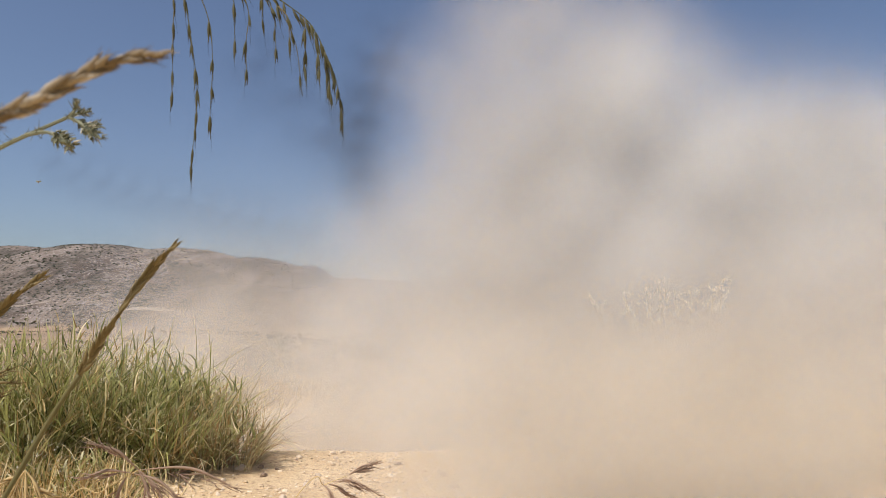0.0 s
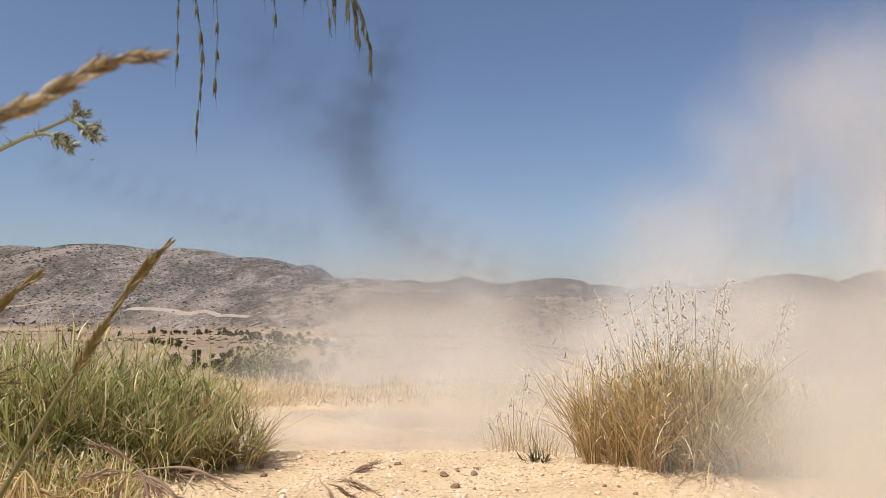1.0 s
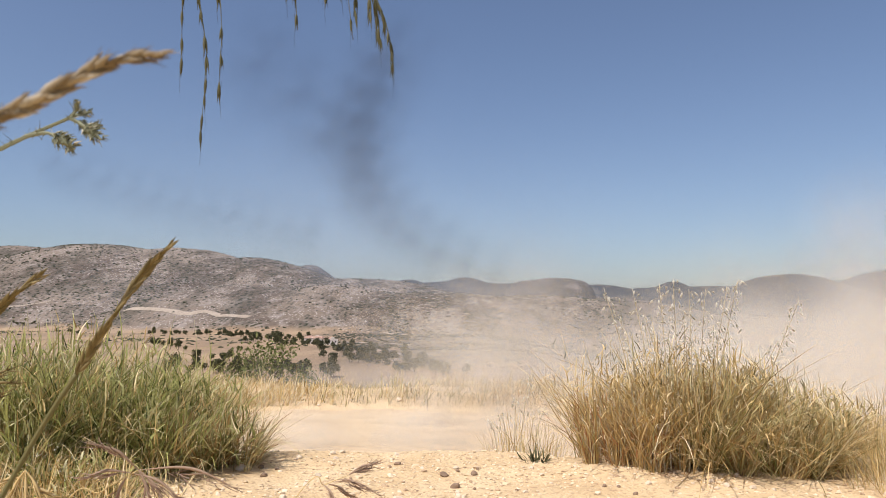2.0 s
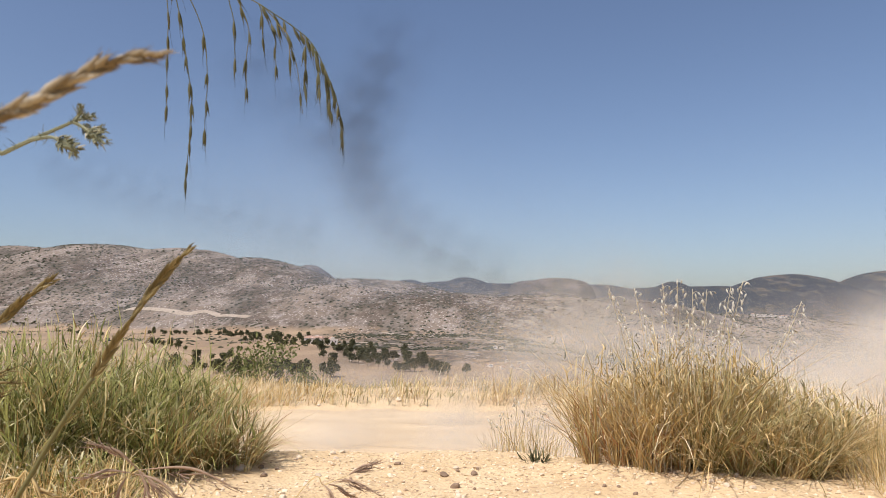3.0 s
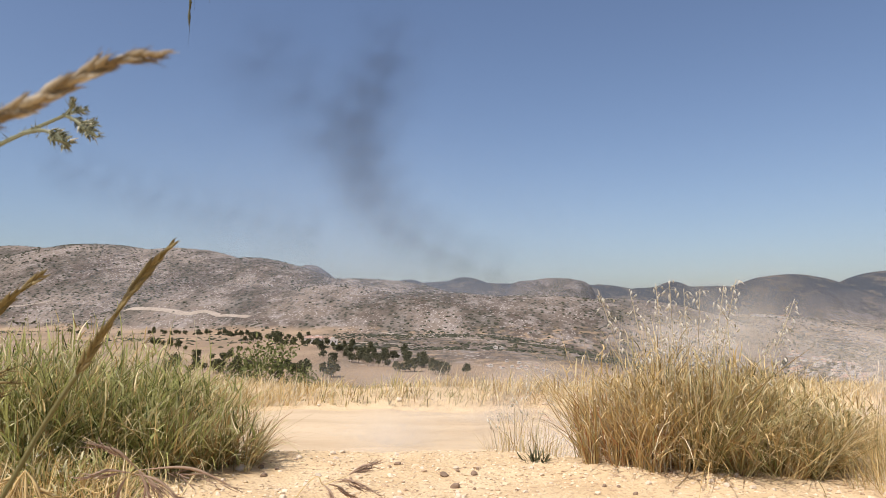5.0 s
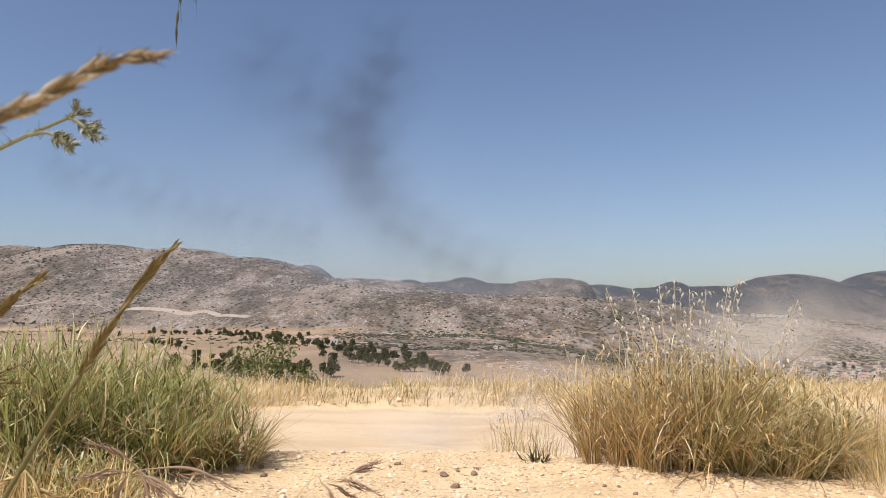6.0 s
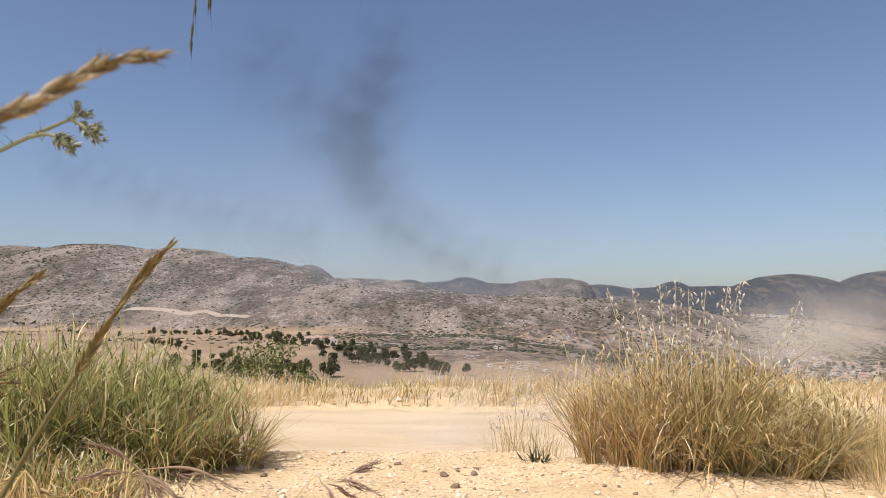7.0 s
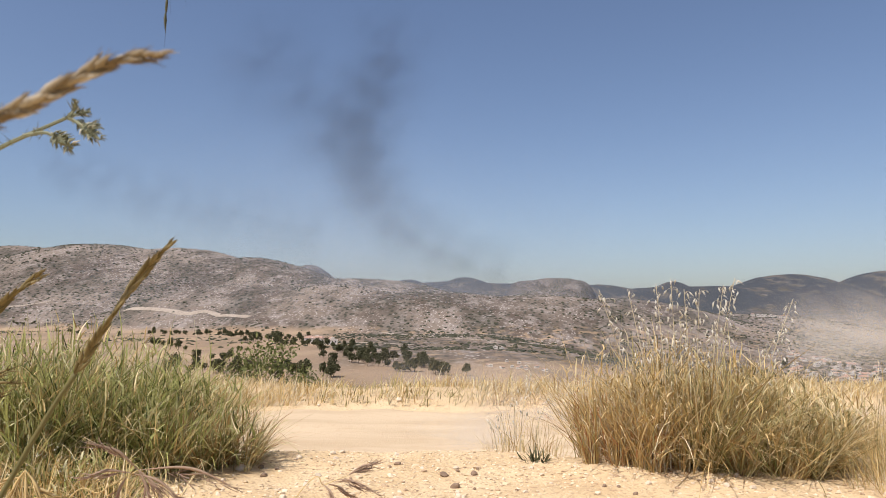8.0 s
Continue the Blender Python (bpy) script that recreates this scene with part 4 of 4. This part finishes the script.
OAT_RIGHT = oat_panicle(oat, "green drooping oat strands", [
    ([(-0.2302, 0.5000, 0.9125), (-0.1743, 0.5000, 0.8644), (-0.1480, 0.5000, 0.8501), (-0.1326, 0.5000, 0.8336), (-0.1191, 0.5000, 0.8057), (-0.1127, 0.5000, 0.7634)], 6),
    ([(-0.1480, 0.5000, 0.8501), (-0.1218, 0.5000, 0.8323), (-0.1065, 0.5000, 0.8181), (-0.0945, 0.5000, 0.7939), (-0.0856, 0.5000, 0.7677), (-0.0818, 0.5000, 0.7418)], 17),
    ([(-0.1708, 0.4900, 0.8595), (-0.1622, 0.4900, 0.8271), (-0.1621, 0.4900, 0.8098), (-0.1603, 0.4900, 0.7926)], 2), ([(-0.1711, 0.5100, 0.8666), (-0.1583, 0.5100, 0.8356), (-0.1593, 0.5100, 0.8086), (-0.1575, 0.5100, 0.7751)], 4),
    ([(-0.1450, 0.4900, 0.8455), (-0.1423, 0.4900, 0.8359), (-0.1419, 0.4900, 0.8228), (-0.1413, 0.4900, 0.8141)], 2), ([(-0.1442, 0.5100, 0.8469), (-0.1381, 0.5100, 0.8311), (-0.1368, 0.5100, 0.8130), (-0.1356, 0.5100, 0.7996)], 3),
    ([(-0.1299, 0.4900, 0.8293), (-0.1226, 0.4900, 0.8206), (-0.1215, 0.4900, 0.8098), (-0.1204, 0.4900, 0.8012)], 2), ([(-0.1131, 0.5000, 0.8247), (-0.1110, 0.5000, 0.8093), (-0.1115, 0.5000, 0.7917), (-0.1114, 0.5000, 0.7851)], 3),
    ([(-0.1044, 0.4900, 0.8141), (-0.1003, 0.4900, 0.7990), (-0.0993, 0.4900, 0.7883), (-0.0983, 0.4900, 0.7776)], 3), ([(-0.0996, 0.5100, 0.8063), (-0.0959, 0.5100, 0.7907), (-0.0944, 0.5100, 0.7773), (-0.0933, 0.5100, 0.7663)], 4)], OAT_SIZES, HUSK, 2)


def ear(name, label, stem, spike, thick, husk_len, count, twist, material, category="grass ear"):
    """A grass ear: a stem and a spike of overlapping spikelets set in two twisting ranks."""
    root = Vector(stem[0])
    ob = thing(name, label, category, root)
    loc = lambda pts: [tuple(Vector(p) - root) for p in pts]
    part("stem", mesh("stem", *tube(bend(loc(stem + spike[:1]), 10), [thick * 0.45, thick * 0.38], 6), STALK, True), ob)
    line = bend(loc(spike), 16)
    pieces = [tube(line, [thick * 0.2, thick * 0.1], 6)]
    r = np.random.default_rng(len(name) + count)
    for i in range(count):
        t = (i + 0.3) / count
        k = min(int(t * (len(line) - 1)), len(line) - 2)
        d = Vector(line[k + 1] - line[k]).normalized()
        side = d.cross(Vector((0, 1, 0.1))).normalized()
        a = i * math.pi + twist * t
        out = side * math.cos(a) + d.cross(side) * math.sin(a)
        taper = 1 - 0.45 * t ** 3
        way = (d + out * 0.24 + Vector(r.normal(0, 0.05, 3))).normalized()
        turn = Vector((0, 0, -1)).rotation_difference(way).to_matrix()
        v, f = spindle(husk_len * taper, thick * 0.62 * taper, 6, (0.3, 0.9, 1.0, 0.75, 0.35, 0.05))
        base = Vector(line[k]) + out * thick * 0.14
        pieces.append(([base + turn @ Vector(p) for p in v], f))
        for j in range(3):
            tip = base + way * husk_len * taper * r.uniform(0.6, 1.25) + Vector(r.normal(0, thick * 0.16, 3))
            pieces.append(tube([base + way * husk_len * 0.3 * taper, tip], [thick * 0.05, thick * 0.02], 3))
    part("spike", mesh("spike", [tuple(p) for p in join(pieces)[0]], join(pieces)[1], material, True), ob)
    return ob


NEAR_EAR = ear("grass_ear", "straw-coloured twisted grass ear very close to the camera", [(-0.26, 0.18, 0.0), (-0.25, 0.175, 0.5), (-0.1221, 0.1600, 0.6597)],
               [(-0.1143, 0.1600, 0.6641), (-0.1063, 0.1600, 0.6671), (-0.0977, 0.1600, 0.6713), (-0.0891, 0.1600, 0.6761), (-0.0791, 0.1600, 0.6808), (-0.0681, 0.1600, 0.6825)], 0.0032, 0.0080, 44, 15.0, EAR)
TALL_EAR = ear("grass_ear", "slender straw-coloured grass ear leaning over the green clump", [(-0.345, 0.40, 0.0), (-0.320, 0.40, 0.22), (-0.290, 0.40, 0.40), (-0.2605, 0.4000, 0.4942), (-0.2406, 0.4000, 0.5363), (-0.2244, 0.4000, 0.5659)],
               [(-0.2108, 0.4000, 0.5875), (-0.1956, 0.4000, 0.6135), (-0.1802, 0.4000, 0.6375), (-0.1682, 0.4000, 0.6528), (-0.1580, 0.4000, 0.6638)], 0.0040, 0.011, 44, 6.0, EAR_BROWN)
SIDE_EAR = ear("grass_ear", "small straw-coloured grass ear beside the clump", [(-0.50, 0.46, 0.0), (-0.42, 0.45, 0.4), (-0.3120, 0.4500, 0.6016)],
               [(-0.2980, 0.4500, 0.6145), (-0.2858, 0.4500, 0.6274), (-0.2752, 0.4500, 0.6367), (-0.2627, 0.4500, 0.6457)], 0.0042, 0.012, 22, 4.0, EAR_BROWN)


def thistle():
    root = Vector((-0.42, 0.36, 0.0))
    ob = thing("thistle", "spiny pale green thistle with small closed flower heads", "thistle", root)
    r = np.random.default_rng(5)
    loc = lambda pts: [tuple(Vector(p) - root) for p in pts]
    main = [(-0.42, 0.36, 0.0), (-0.37, 0.36, 0.45), (-0.2645, 0.3600, 0.6932), (-0.2382, 0.3600, 0.7086), (-0.2204, 0.3600, 0.7173), (-0.2020, 0.3600, 0.7257)]
    twigs = [(main, (0.0018, 0.0009)), ([(-0.2020, 0.3600, 0.7257), (-0.1986, 0.3580, 0.7280), (-0.1963, 0.3570, 0.7301)], (0.0011, 0.0008)), ([(-0.2020, 0.3600, 0.7257), (-0.2001, 0.3620, 0.7276), (-0.1988, 0.3640, 0.7291)], (0.0011, 0.0008)),
             ([(-0.2020, 0.3600, 0.7257), (-0.1959, 0.3580, 0.7224), (-0.1904, 0.3560, 0.7187)], (0.0012, 0.0009)), ([(-0.2249, 0.3600, 0.7155), (-0.2126, 0.3570, 0.7165), (-0.2059, 0.3550, 0.7141)], (0.0011, 0.0008))]
    for pts, rad in twigs:
        line = bend(loc(pts), 14)
        pieces = [tube(line, rad, 6)]
        for i in range(int(10 + 70 * (pts is main))):
            k = int(r.integers(0, len(line)))
            d = Vector(r.normal(0, 1, 3)).normalized()
            b = Vector(line[k])
            pieces.append(tube([b, b + d * r.uniform(0.003, 0.0075)], [0.0003, 0.00005], 4))
        part("stem", mesh("stem", *join([([tuple(p) for p in v], f) for v, f in pieces]), THISTLE), ob)
    for a, b in [((-0.1969, 0.3570, 0.7289), (-0.1955, 0.3550, 0.7345)), ((-0.2000, 0.3640, 0.7288), (-0.1928, 0.3660, 0.7307)), ((-0.1910, 0.3560, 0.7193), (-0.1813, 0.3540, 0.7120)), ((-0.1915, 0.3570, 0.7190), (-0.1838, 0.3600, 0.7217)), ((-0.2065, 0.3550, 0.7148), (-0.1945, 0.3530, 0.7069)), ((-0.1964, 0.3600, 0.7242), (-0.1910, 0.3620, 0.7166))]:
        a, b = Vector(a) - root, Vector(b) - root
        d = b - a
        ln = d.length
        turn = Vector((0, 0, -1)).rotation_difference(d).to_matrix()
        v, f = spindle(ln, ln * 0.34, 8, (0.35, 0.9, 1.0, 0.85, 0.65, 0.45, 0.3))
        pieces = [([tuple(a + turn @ Vector(p)) for p in v], f)]
        for i in range(60):
            t = r.uniform(0.02, 0.9)
            out = turn @ Vector((math.cos(i * 2.4), math.sin(i * 2.4), -0.9)).normalized()
            p = a + d * t + turn @ Vector((math.cos(i * 2.4), math.sin(i * 2.4), 0)) * ln * 0.17
            pieces.append(tube([tuple(p), tuple(p + out * ln * r.uniform(0.18, 0.36))], [ln * 0.045, ln * 0.006], 4))
        part("flower_head", mesh("flower_head", *join(pieces), THISTLE, False), ob)
    return ob


THISTLE_OB = thistle()


def brome(label, stem, tips, length, width, seed, material):
    """A flattened brome head: stem with long bristled spikelets that fan out."""
    root = Vector(stem[0])
    ob = thing("brome_grass", label, "brome grass", root)
    r = np.random.default_rng(seed)
    line = bend([tuple(Vector(p) - root) for p in stem], 12)
    part("stem", mesh("stem", *tube(line, [width * 0.14, width * 0.08], 5), STRAW, True), ob)
    for t, tip in tips:
        a, b = Vector(line[int(t * (len(line) - 1))]), Vector(tip) - root
        mid = (a + b) / 2 + Vector((0, 0, (b - a).length * 0.12))
        pieces = [tube(bend([tuple(a), tuple(mid), tuple(b)], 6), [width * 0.05, width * 0.3, width * 0.05], 5)]
        for j in range(16):
            u = r.uniform(0.25, 0.9)
            p = a.lerp(b, u) + Vector((0, 0, (b - a).length * 0.2 * u * (1 - u)))
            q = p + (b - a).normalized() * length * r.uniform(0.6, 1.2) + Vector(r.normal(0, width * 0.8, 3))
            pieces.append(tube([tuple(p), tuple(p.lerp(q, 0.4)), tuple(q)], [width * 0.03, width * 0.11, width * 0.012], 4))
        part("spikelet", mesh("spikelet", *join([([tuple(x) for x in v], f) for v, f in pieces]), material, True), ob)
    return ob


brome("drooping purple-brown brome head lying over the dirt", [(-0.46, 1.02, 0.0), (-0.2123, 1.0000, 0.3559), (-0.1684, 1.0000, 0.3770), (-0.1363, 1.0000, 0.3896)],
      [(1.0, (-0.0937, 1.0000, 0.4053)), (1.0, (-0.1041, 1.0000, 0.3975)), (0.75, (-0.0877, 1.0000, 0.3614)), (0.85, (-0.1057, 0.9800, 0.3742)), (0.6, (-0.1448, 0.9800, 0.3498)), (0.7, (-0.1304, 1.0200, 0.3507))], 0.022, 0.006, 1, PURPLE)
brome("dry straw brome head at the foot of the clump", [(-0.62, 0.80, 0.0), (-0.4449, 0.8000, 0.3807), (-0.3890, 0.8000, 0.4181), (-0.3481, 0.8000, 0.4420)],
      [(1.0, (-0.3867, 0.7800, 0.4735)), (0.95, (-0.4050, 0.7800, 0.4354)), (1.0, (-0.3109, 0.8000, 0.3963)), (1.0, (-0.3303, 0.8000, 0.3994)), (1.0, (-0.2336, 0.8200, 0.4118)), (0.9, (-0.3752, 0.8000, 0.3994)), (0.95, (-0.2951, 0.8000, 0.4056))], 0.024, 0.007, 2, PURPLE)
brome("dry straw brome head at the foot of the clump", [(-0.72, 0.74, 0.0), (-0.4461, 0.7400, 0.3815), (-0.4458, 0.7400, 0.4275), (-0.4415, 0.7400, 0.4553)],
      [(1.0, (-0.4600, 0.7400, 0.4159)), (1.0, (-0.4326, 0.7300, 0.4073)), (1.0, (-0.4183, 0.7400, 0.4131)), (0.8, (-0.4063, 0.7500, 0.4190)), (0.9, (-0.4733, 0.7400, 0.4391))], 0.026, 0.006, 3, STRAW)
brome("curled dry brown leaf tuft", [(-0.60, 0.80, 0.0), (-0.62, 0.82, 0.3), (-0.5647, 0.8500, 0.5268)],
      [(1.0, (-0.5315, 0.8500, 0.5529)), (1.0, (-0.5207, 0.8500, 0.5337)), (0.9, (-0.5272, 0.8400, 0.5279))], 0.012, 0.007, 4, EAR_BROWN)


def straw_fringe():
    """Long dry blades in front of the green clump."""
    global rng
    rng = np.random.default_rng(77)
    ob = thing("dry_grass_fringe", "loose dry straw blades at the foot of the clump", "grass clump", (-0.95, 1.35, float(height(-0.95, 1.35))))
    n = 1500
    x, y = rng.uniform(-0.55, 0.42, n), rng.uniform(-0.25, 0.75, n)
    x -= np.abs(y) * 0.3
    z = height(x - 0.95, y + 1.35) - ob.location.z - 0.01
    v, f = blades(np.stack([x, y, z], 1), rng.uniform(0, 6.28, n), rng.uniform(0.12, 0.30, n), np.abs(rng.normal(0.3, 0.25, n)), rng.normal(0.6, 0.6, n), rng.uniform(0.0018, 0.0038, n), 5)
    tagged(part("straw_foliage", mesh("straw_foliage", v, f, STRAW), ob), kind="stuff")


straw_fringe()


# ---- oat stalks rising from the dry clump ----
STALKS = []


def oat_stalk(root, tip, n, seed, spread=0.032, material=None):
    r = np.random.default_rng(seed)
    root = Vector((root[0], root[1], float(height(root[0], root[1])) - 0.01))
    tip = Vector(tip) - root
    ob = thing("oat_stalk", "bleached oat stalk with shining empty husks", "wild oat", root, "oat stalks")
    line = bend([(0, 0, 0), tuple(tip * 0.5 + Vector((-tip.x * 0.12, 0, 0.03))), tuple(tip)], 14)
    part("stem", mesh("stem", *tube(line, [0.0024, 0.0019, 0.0011], 5), PALE_STALK, True), ob)
    hs = [husk("husk", l, w, 0.006, material or PALE) for l, w in ((0.022, 0.0072), (0.026, 0.008), (0.019, 0.0065))]
    for i in range(n):
        t = 1 - 0.42 * ((i + 0.2) / n) ** 1.1
        k = min(int(t * (len(line) - 1)), len(line) - 1)
        p = Vector(line[k])
        q = p + Vector((r.normal(0.3, 1.0) * spread * (0.3 + (1 - t) * 2.2), r.normal(0, 0.6) * spread, r.uniform(-0.35, 0.55) * spread))
        twig = part("twig", mesh("twig", *tube(bend([tuple(p), tuple((p + q) / 2 + Vector((0, 0, 0.008))), tuple(q)], 4), 0.0006, 3), PALE_STALK, True), ob)
        part("husk", hs[int(r.integers(0, 3))], twig, place=Matrix.Translation(q) @ pose(0, 0, 0, r.normal(0, 28), r.normal(0, 28), r.uniform(0, 360)))
    STALKS.append((ob, root, tip.length))
    return ob


for i, (x, y, tip, n) in enumerate([
        (0.80, 2.80, (0.6326, 2.7500, 0.7177), 13), (0.86, 2.78, (0.7645, 2.8000, 0.7195), 8), (0.90, 2.76, (0.8562, 2.7500, 0.7404), 14), (0.95, 2.80, (0.9328, 2.8000, 0.7658), 16),
        (1.00, 2.78, (0.9845, 2.7800, 0.7187), 10), (1.02, 2.80, (1.0564, 2.8000, 0.7195), 12), (1.05, 2.78, (1.1497, 2.8000, 0.7357), 14), (1.08, 2.82, (1.2105, 2.8200, 0.7645), 15),
        (1.26, 2.84, (1.4694, 2.8500, 0.6789), 13), (0.95, 2.85, (0.8246, 2.8500, 0.6086), 9), (0.99, 2.85, (1.0060, 2.9000, 0.5965), 9), (1.12, 2.85, (1.1217, 2.8500, 0.5736), 9), (1.2, 2.85, (1.3772, 2.8500, 0.5154), 8)]):
    oat_stalk((x, y), tip, int(n * 1.8), 200 + i)
for i, (x, y, tip, n) in enumerate([(0.36, 3.3, (0.4159, 3.3000, 0.3515), 10), (0.33, 3.25, (0.3391, 3.2500, 0.2247), 8), (0.30, 3.25, (0.2644, 3.2500, 0.1596), 6), (0.25, 3.2, (0.2028, 3.2000, 0.1284), 5), (0.42, 3.3, (0.5140, 3.3000, 0.2318), 6)]):
    oat_stalk((x, y), tip, n, 240 + i, 0.03)


# ---- a fly in the air ----
def fly():
    ob = thing("fly", "small dark fly hovering in the dusty air", "fly", (-0.7217, 1.2000, 0.8559))
    body = [spindle(0.0055, 0.0022, 6, (0.3, 0.9, 1.0, 0.9, 0.6, 0.15))]
    part("body", mesh("body", *body[0], DARKSTONE, True), ob)
    for sx in (-1, 1):
        v = [(0, 0, -0.001), (sx * 0.003, 0.0004, 0.0006), (sx * 0.0048, 0.0008, -0.0012), (sx * 0.0030, 0.0002, -0.0030), (0.0, -0.0004, -0.0016)]
        w = [(x, y + 0.00015, z) for x, y, z in v]
        part("wing", mesh("wing", v + w, [(0, 1, 2, 3, 4), (9, 8, 7, 6, 5)] + [(i, (i + 1) % 5, (i + 1) % 5 + 5, i + 5) for i in range(5)], THISTLE), ob)
    return ob


FLY = fly()


# ---- what moves ----
# sway of the oat panicles: seconds, then right and up in metres, for the inner and the outer strands
OAT_SWAY = [
    (0.0, 0.0166, 0.0023, 0.0070, 0.0190), (0.1, 0.0311, -0.0010, 0.0145, 0.0087), (0.2, 0.0327, -0.0060, 0.0228, 0.0107),
    (0.3, 0.0319, -0.0060, 0.0178, 0.0157), (0.4, 0.0327, 0.0093, 0.0070, 0.0223), (0.5, 0.0311, 0.0114, 0.0104, 0.0393),
    (0.6, 0.0203, 0.0263, 0.0178, 0.0600), (0.7, 0.0108, 0.0387, 0.0240, 0.0770), (0.8, 0.0066, 0.0462, 0.0253, 0.0824),
    (0.9, 0.0149, 0.0400, 0.0249, 0.0737), (1.0, 0.0195, 0.0329, 0.0282, 0.0646), (1.1, 0.0203, 0.0296, 0.0253, 0.0551),
    (1.2, 0.0141, 0.0222, 0.0186, 0.0431), (1.3, 0.0207, 0.0193, 0.0149, 0.0360), (1.4, 0.0360, 0.0160, 0.0269, 0.0348),
    (1.5, 0.0423, 0.0209, 0.0456, 0.0443), (1.6, 0.0331, 0.0242, 0.0559, 0.0567), (2.2, 0.0224, 0.0292, 0.0406, 0.0642),
    (2.8, 0.0394, 0.0309, 0.0439, 0.0704), (2.9, 0.0286, 0.0043, 0.0273, 0.0323), (3.0, 0.0128, -0.0081, 0.0075, 0.0049),
    (3.1, 0.0149, -0.0131, -0.0041, -0.0133), (3.2, 0.0311, -0.0160, 0.0021, -0.0270), (3.3, 0.0340, -0.0172, 0.0070, -0.0270),
    (3.4, 0.0246, -0.0151, 0.0041, -0.0204), (3.5, 0.0002, -0.0110, 0.0000, -0.0100), (3.6, -0.0031, -0.0073, -0.0041, 0.0070),
    (3.7, 0.0050, 0.0184, -0.0083, 0.0323), (3.8, 0.0133, 0.0526, -0.0012, 0.0737), (3.9, 0.0070, 0.0684, 0.0157, 0.1060),
    (4.0, -0.0058, 0.0870, 0.0199, 0.1272), (4.1, -0.0153, 0.1089, 0.0199, 0.1479), (4.2, -0.0124, 0.1210, 0.0199, 0.1562),
    (4.4, 0.0025, 0.1243, 0.0199, 0.1562), (4.6, 0.0174, 0.1230, 0.0220, 0.1520), (5.2, 0.0058, 0.1222, 0.0199, 0.1541),
    (5.8, -0.0033, 0.1176, 0.0157, 0.1479), (6.0, 0.0017, 0.1098, 0.0157, 0.1417), (6.5, 0.0162, 0.0837, 0.0240, 0.1334),
    (7.0, 0.0133, 0.1002, 0.0199, 0.1355), (7.5, -0.0099, 0.1245, 0.0137, 0.1479), (8.0, -0.0070, 0.1195, 0.0157, 0.1437),
]
# sway of the ears and stalks: seconds, degrees
EAR_SWAY = [(0.0, 0.1), (0.5, 2.4), (1.0, -0.9), (1.5, 0.1), (2.2, -0.6), (2.8, 0.5), (3.0, 2.6), (3.5, -0.7), (4.0, -1.2), (4.5, 0.8), (4.7, -0.8), (5.4, 0.4), (6.0, 0.2), (6.5, -0.5), (7.0, -0.5), (7.5, -0.5), (8.0, -0.7)]
STALK_SWAY = [(0.0, -3.0), (0.5, -2.0), (1.0, -1.6), (1.5, 0.4), (2.2, 1.2), (3.0, 2.2), (3.5, -0.8), (4.0, -1.6), (4.5, -1.0), (5.3, 0.4), (6.0, 1.3), (6.5, 0.9), (7.0, 1.3), (7.5, 0.2), (8.0, -0.4)]
THISTLE_SWAY = [(0.0, 0, 0), (0.5, 0.0018, -0.0018), (1.0, 0, -0.0009), (1.5, -0.0005, 0), (2.2, 0.001, -0.001), (3.0, 0.0024, -0.0027), (3.5, 0, -0.0003), (4.0, 0.0014, -0.002), (4.5, -0.003, 0.0016),
                (5.3, -0.001, 0.0005), (6.0, 0, -0.0003), (6.5, 0.0011, -0.0017), (7.0, 0.0008, -0.0012), (7.5, -0.0015, 0.0006), (8.0, -0.0006, -0.0003)]


def motions():
    for puff, p, v, spin in PUFFS:
        rows = []
        for k in range(17):
            t = k * 0.5
            rows.append((t, pose(p[0] + v[0] * t, p[1] + v[1] * t, p[2] + v[2] * t, 0, spin * t * 0.4, 0)))
        walk(puff, rows)
    walk(OAT_LEFT, [(t, pose(a, 0, b)) for t, a, b, c, d in OAT_SWAY])
    walk(OAT_RIGHT, [(t, pose(c, 0, d)) for t, a, b, c, d in OAT_SWAY])
    p = TALL_EAR.location - Vector((0, 0, 0.003))
    walk(TALL_EAR, [(t, pose(*p, 0, 0.3 * a, 0)) for t, a in EAR_SWAY])
    p2 = SIDE_EAR.location.copy()
    walk(SIDE_EAR, [(t, pose(*p2, 0, 0.22 * a, 0)) for t, a in EAR_SWAY])
    q = THISTLE_OB.location.copy()
    walk(THISTLE_OB, [(t, pose(q.x + a, q.y, q.z + b)) for t, a, b in THISTLE_SWAY])
    walk(FLY, [(t, Matrix.Translation(p)) for t, p in [(0.0, (-0.7217, 1.2000, 0.8559)), (0.4, (-0.6227, 1.2000, 0.8928)), (0.7, (-0.6049, 1.2000, 0.9021)), (1.0, (-0.6289, 1.2000, 0.8959)), (1.3, (-0.6166, 1.2000, 0.9134)), (1.4, (-0.5620, 1.2000, 0.9382)),
                                                     (1.5, (-0.2332, 1.2000, 1.0489)), (1.7, (-0.0289, 1.4000, 1.2617)), (2.0, (0.3080, 1.8000, 1.7389)), (3.0, (2.1840, 3.0000, 3.2183)), (8.0, (19.91, 12.00, 14.32))]])
    r = np.random.default_rng(9)
    for ob, root, tall in STALKS:
        k = r.uniform(0.7, 1.3)
        walk(ob, [(t, pose(*root, 0, a * k + r.normal(0, 0.25), 0)) for t, a in STALK_SWAY])


motions()
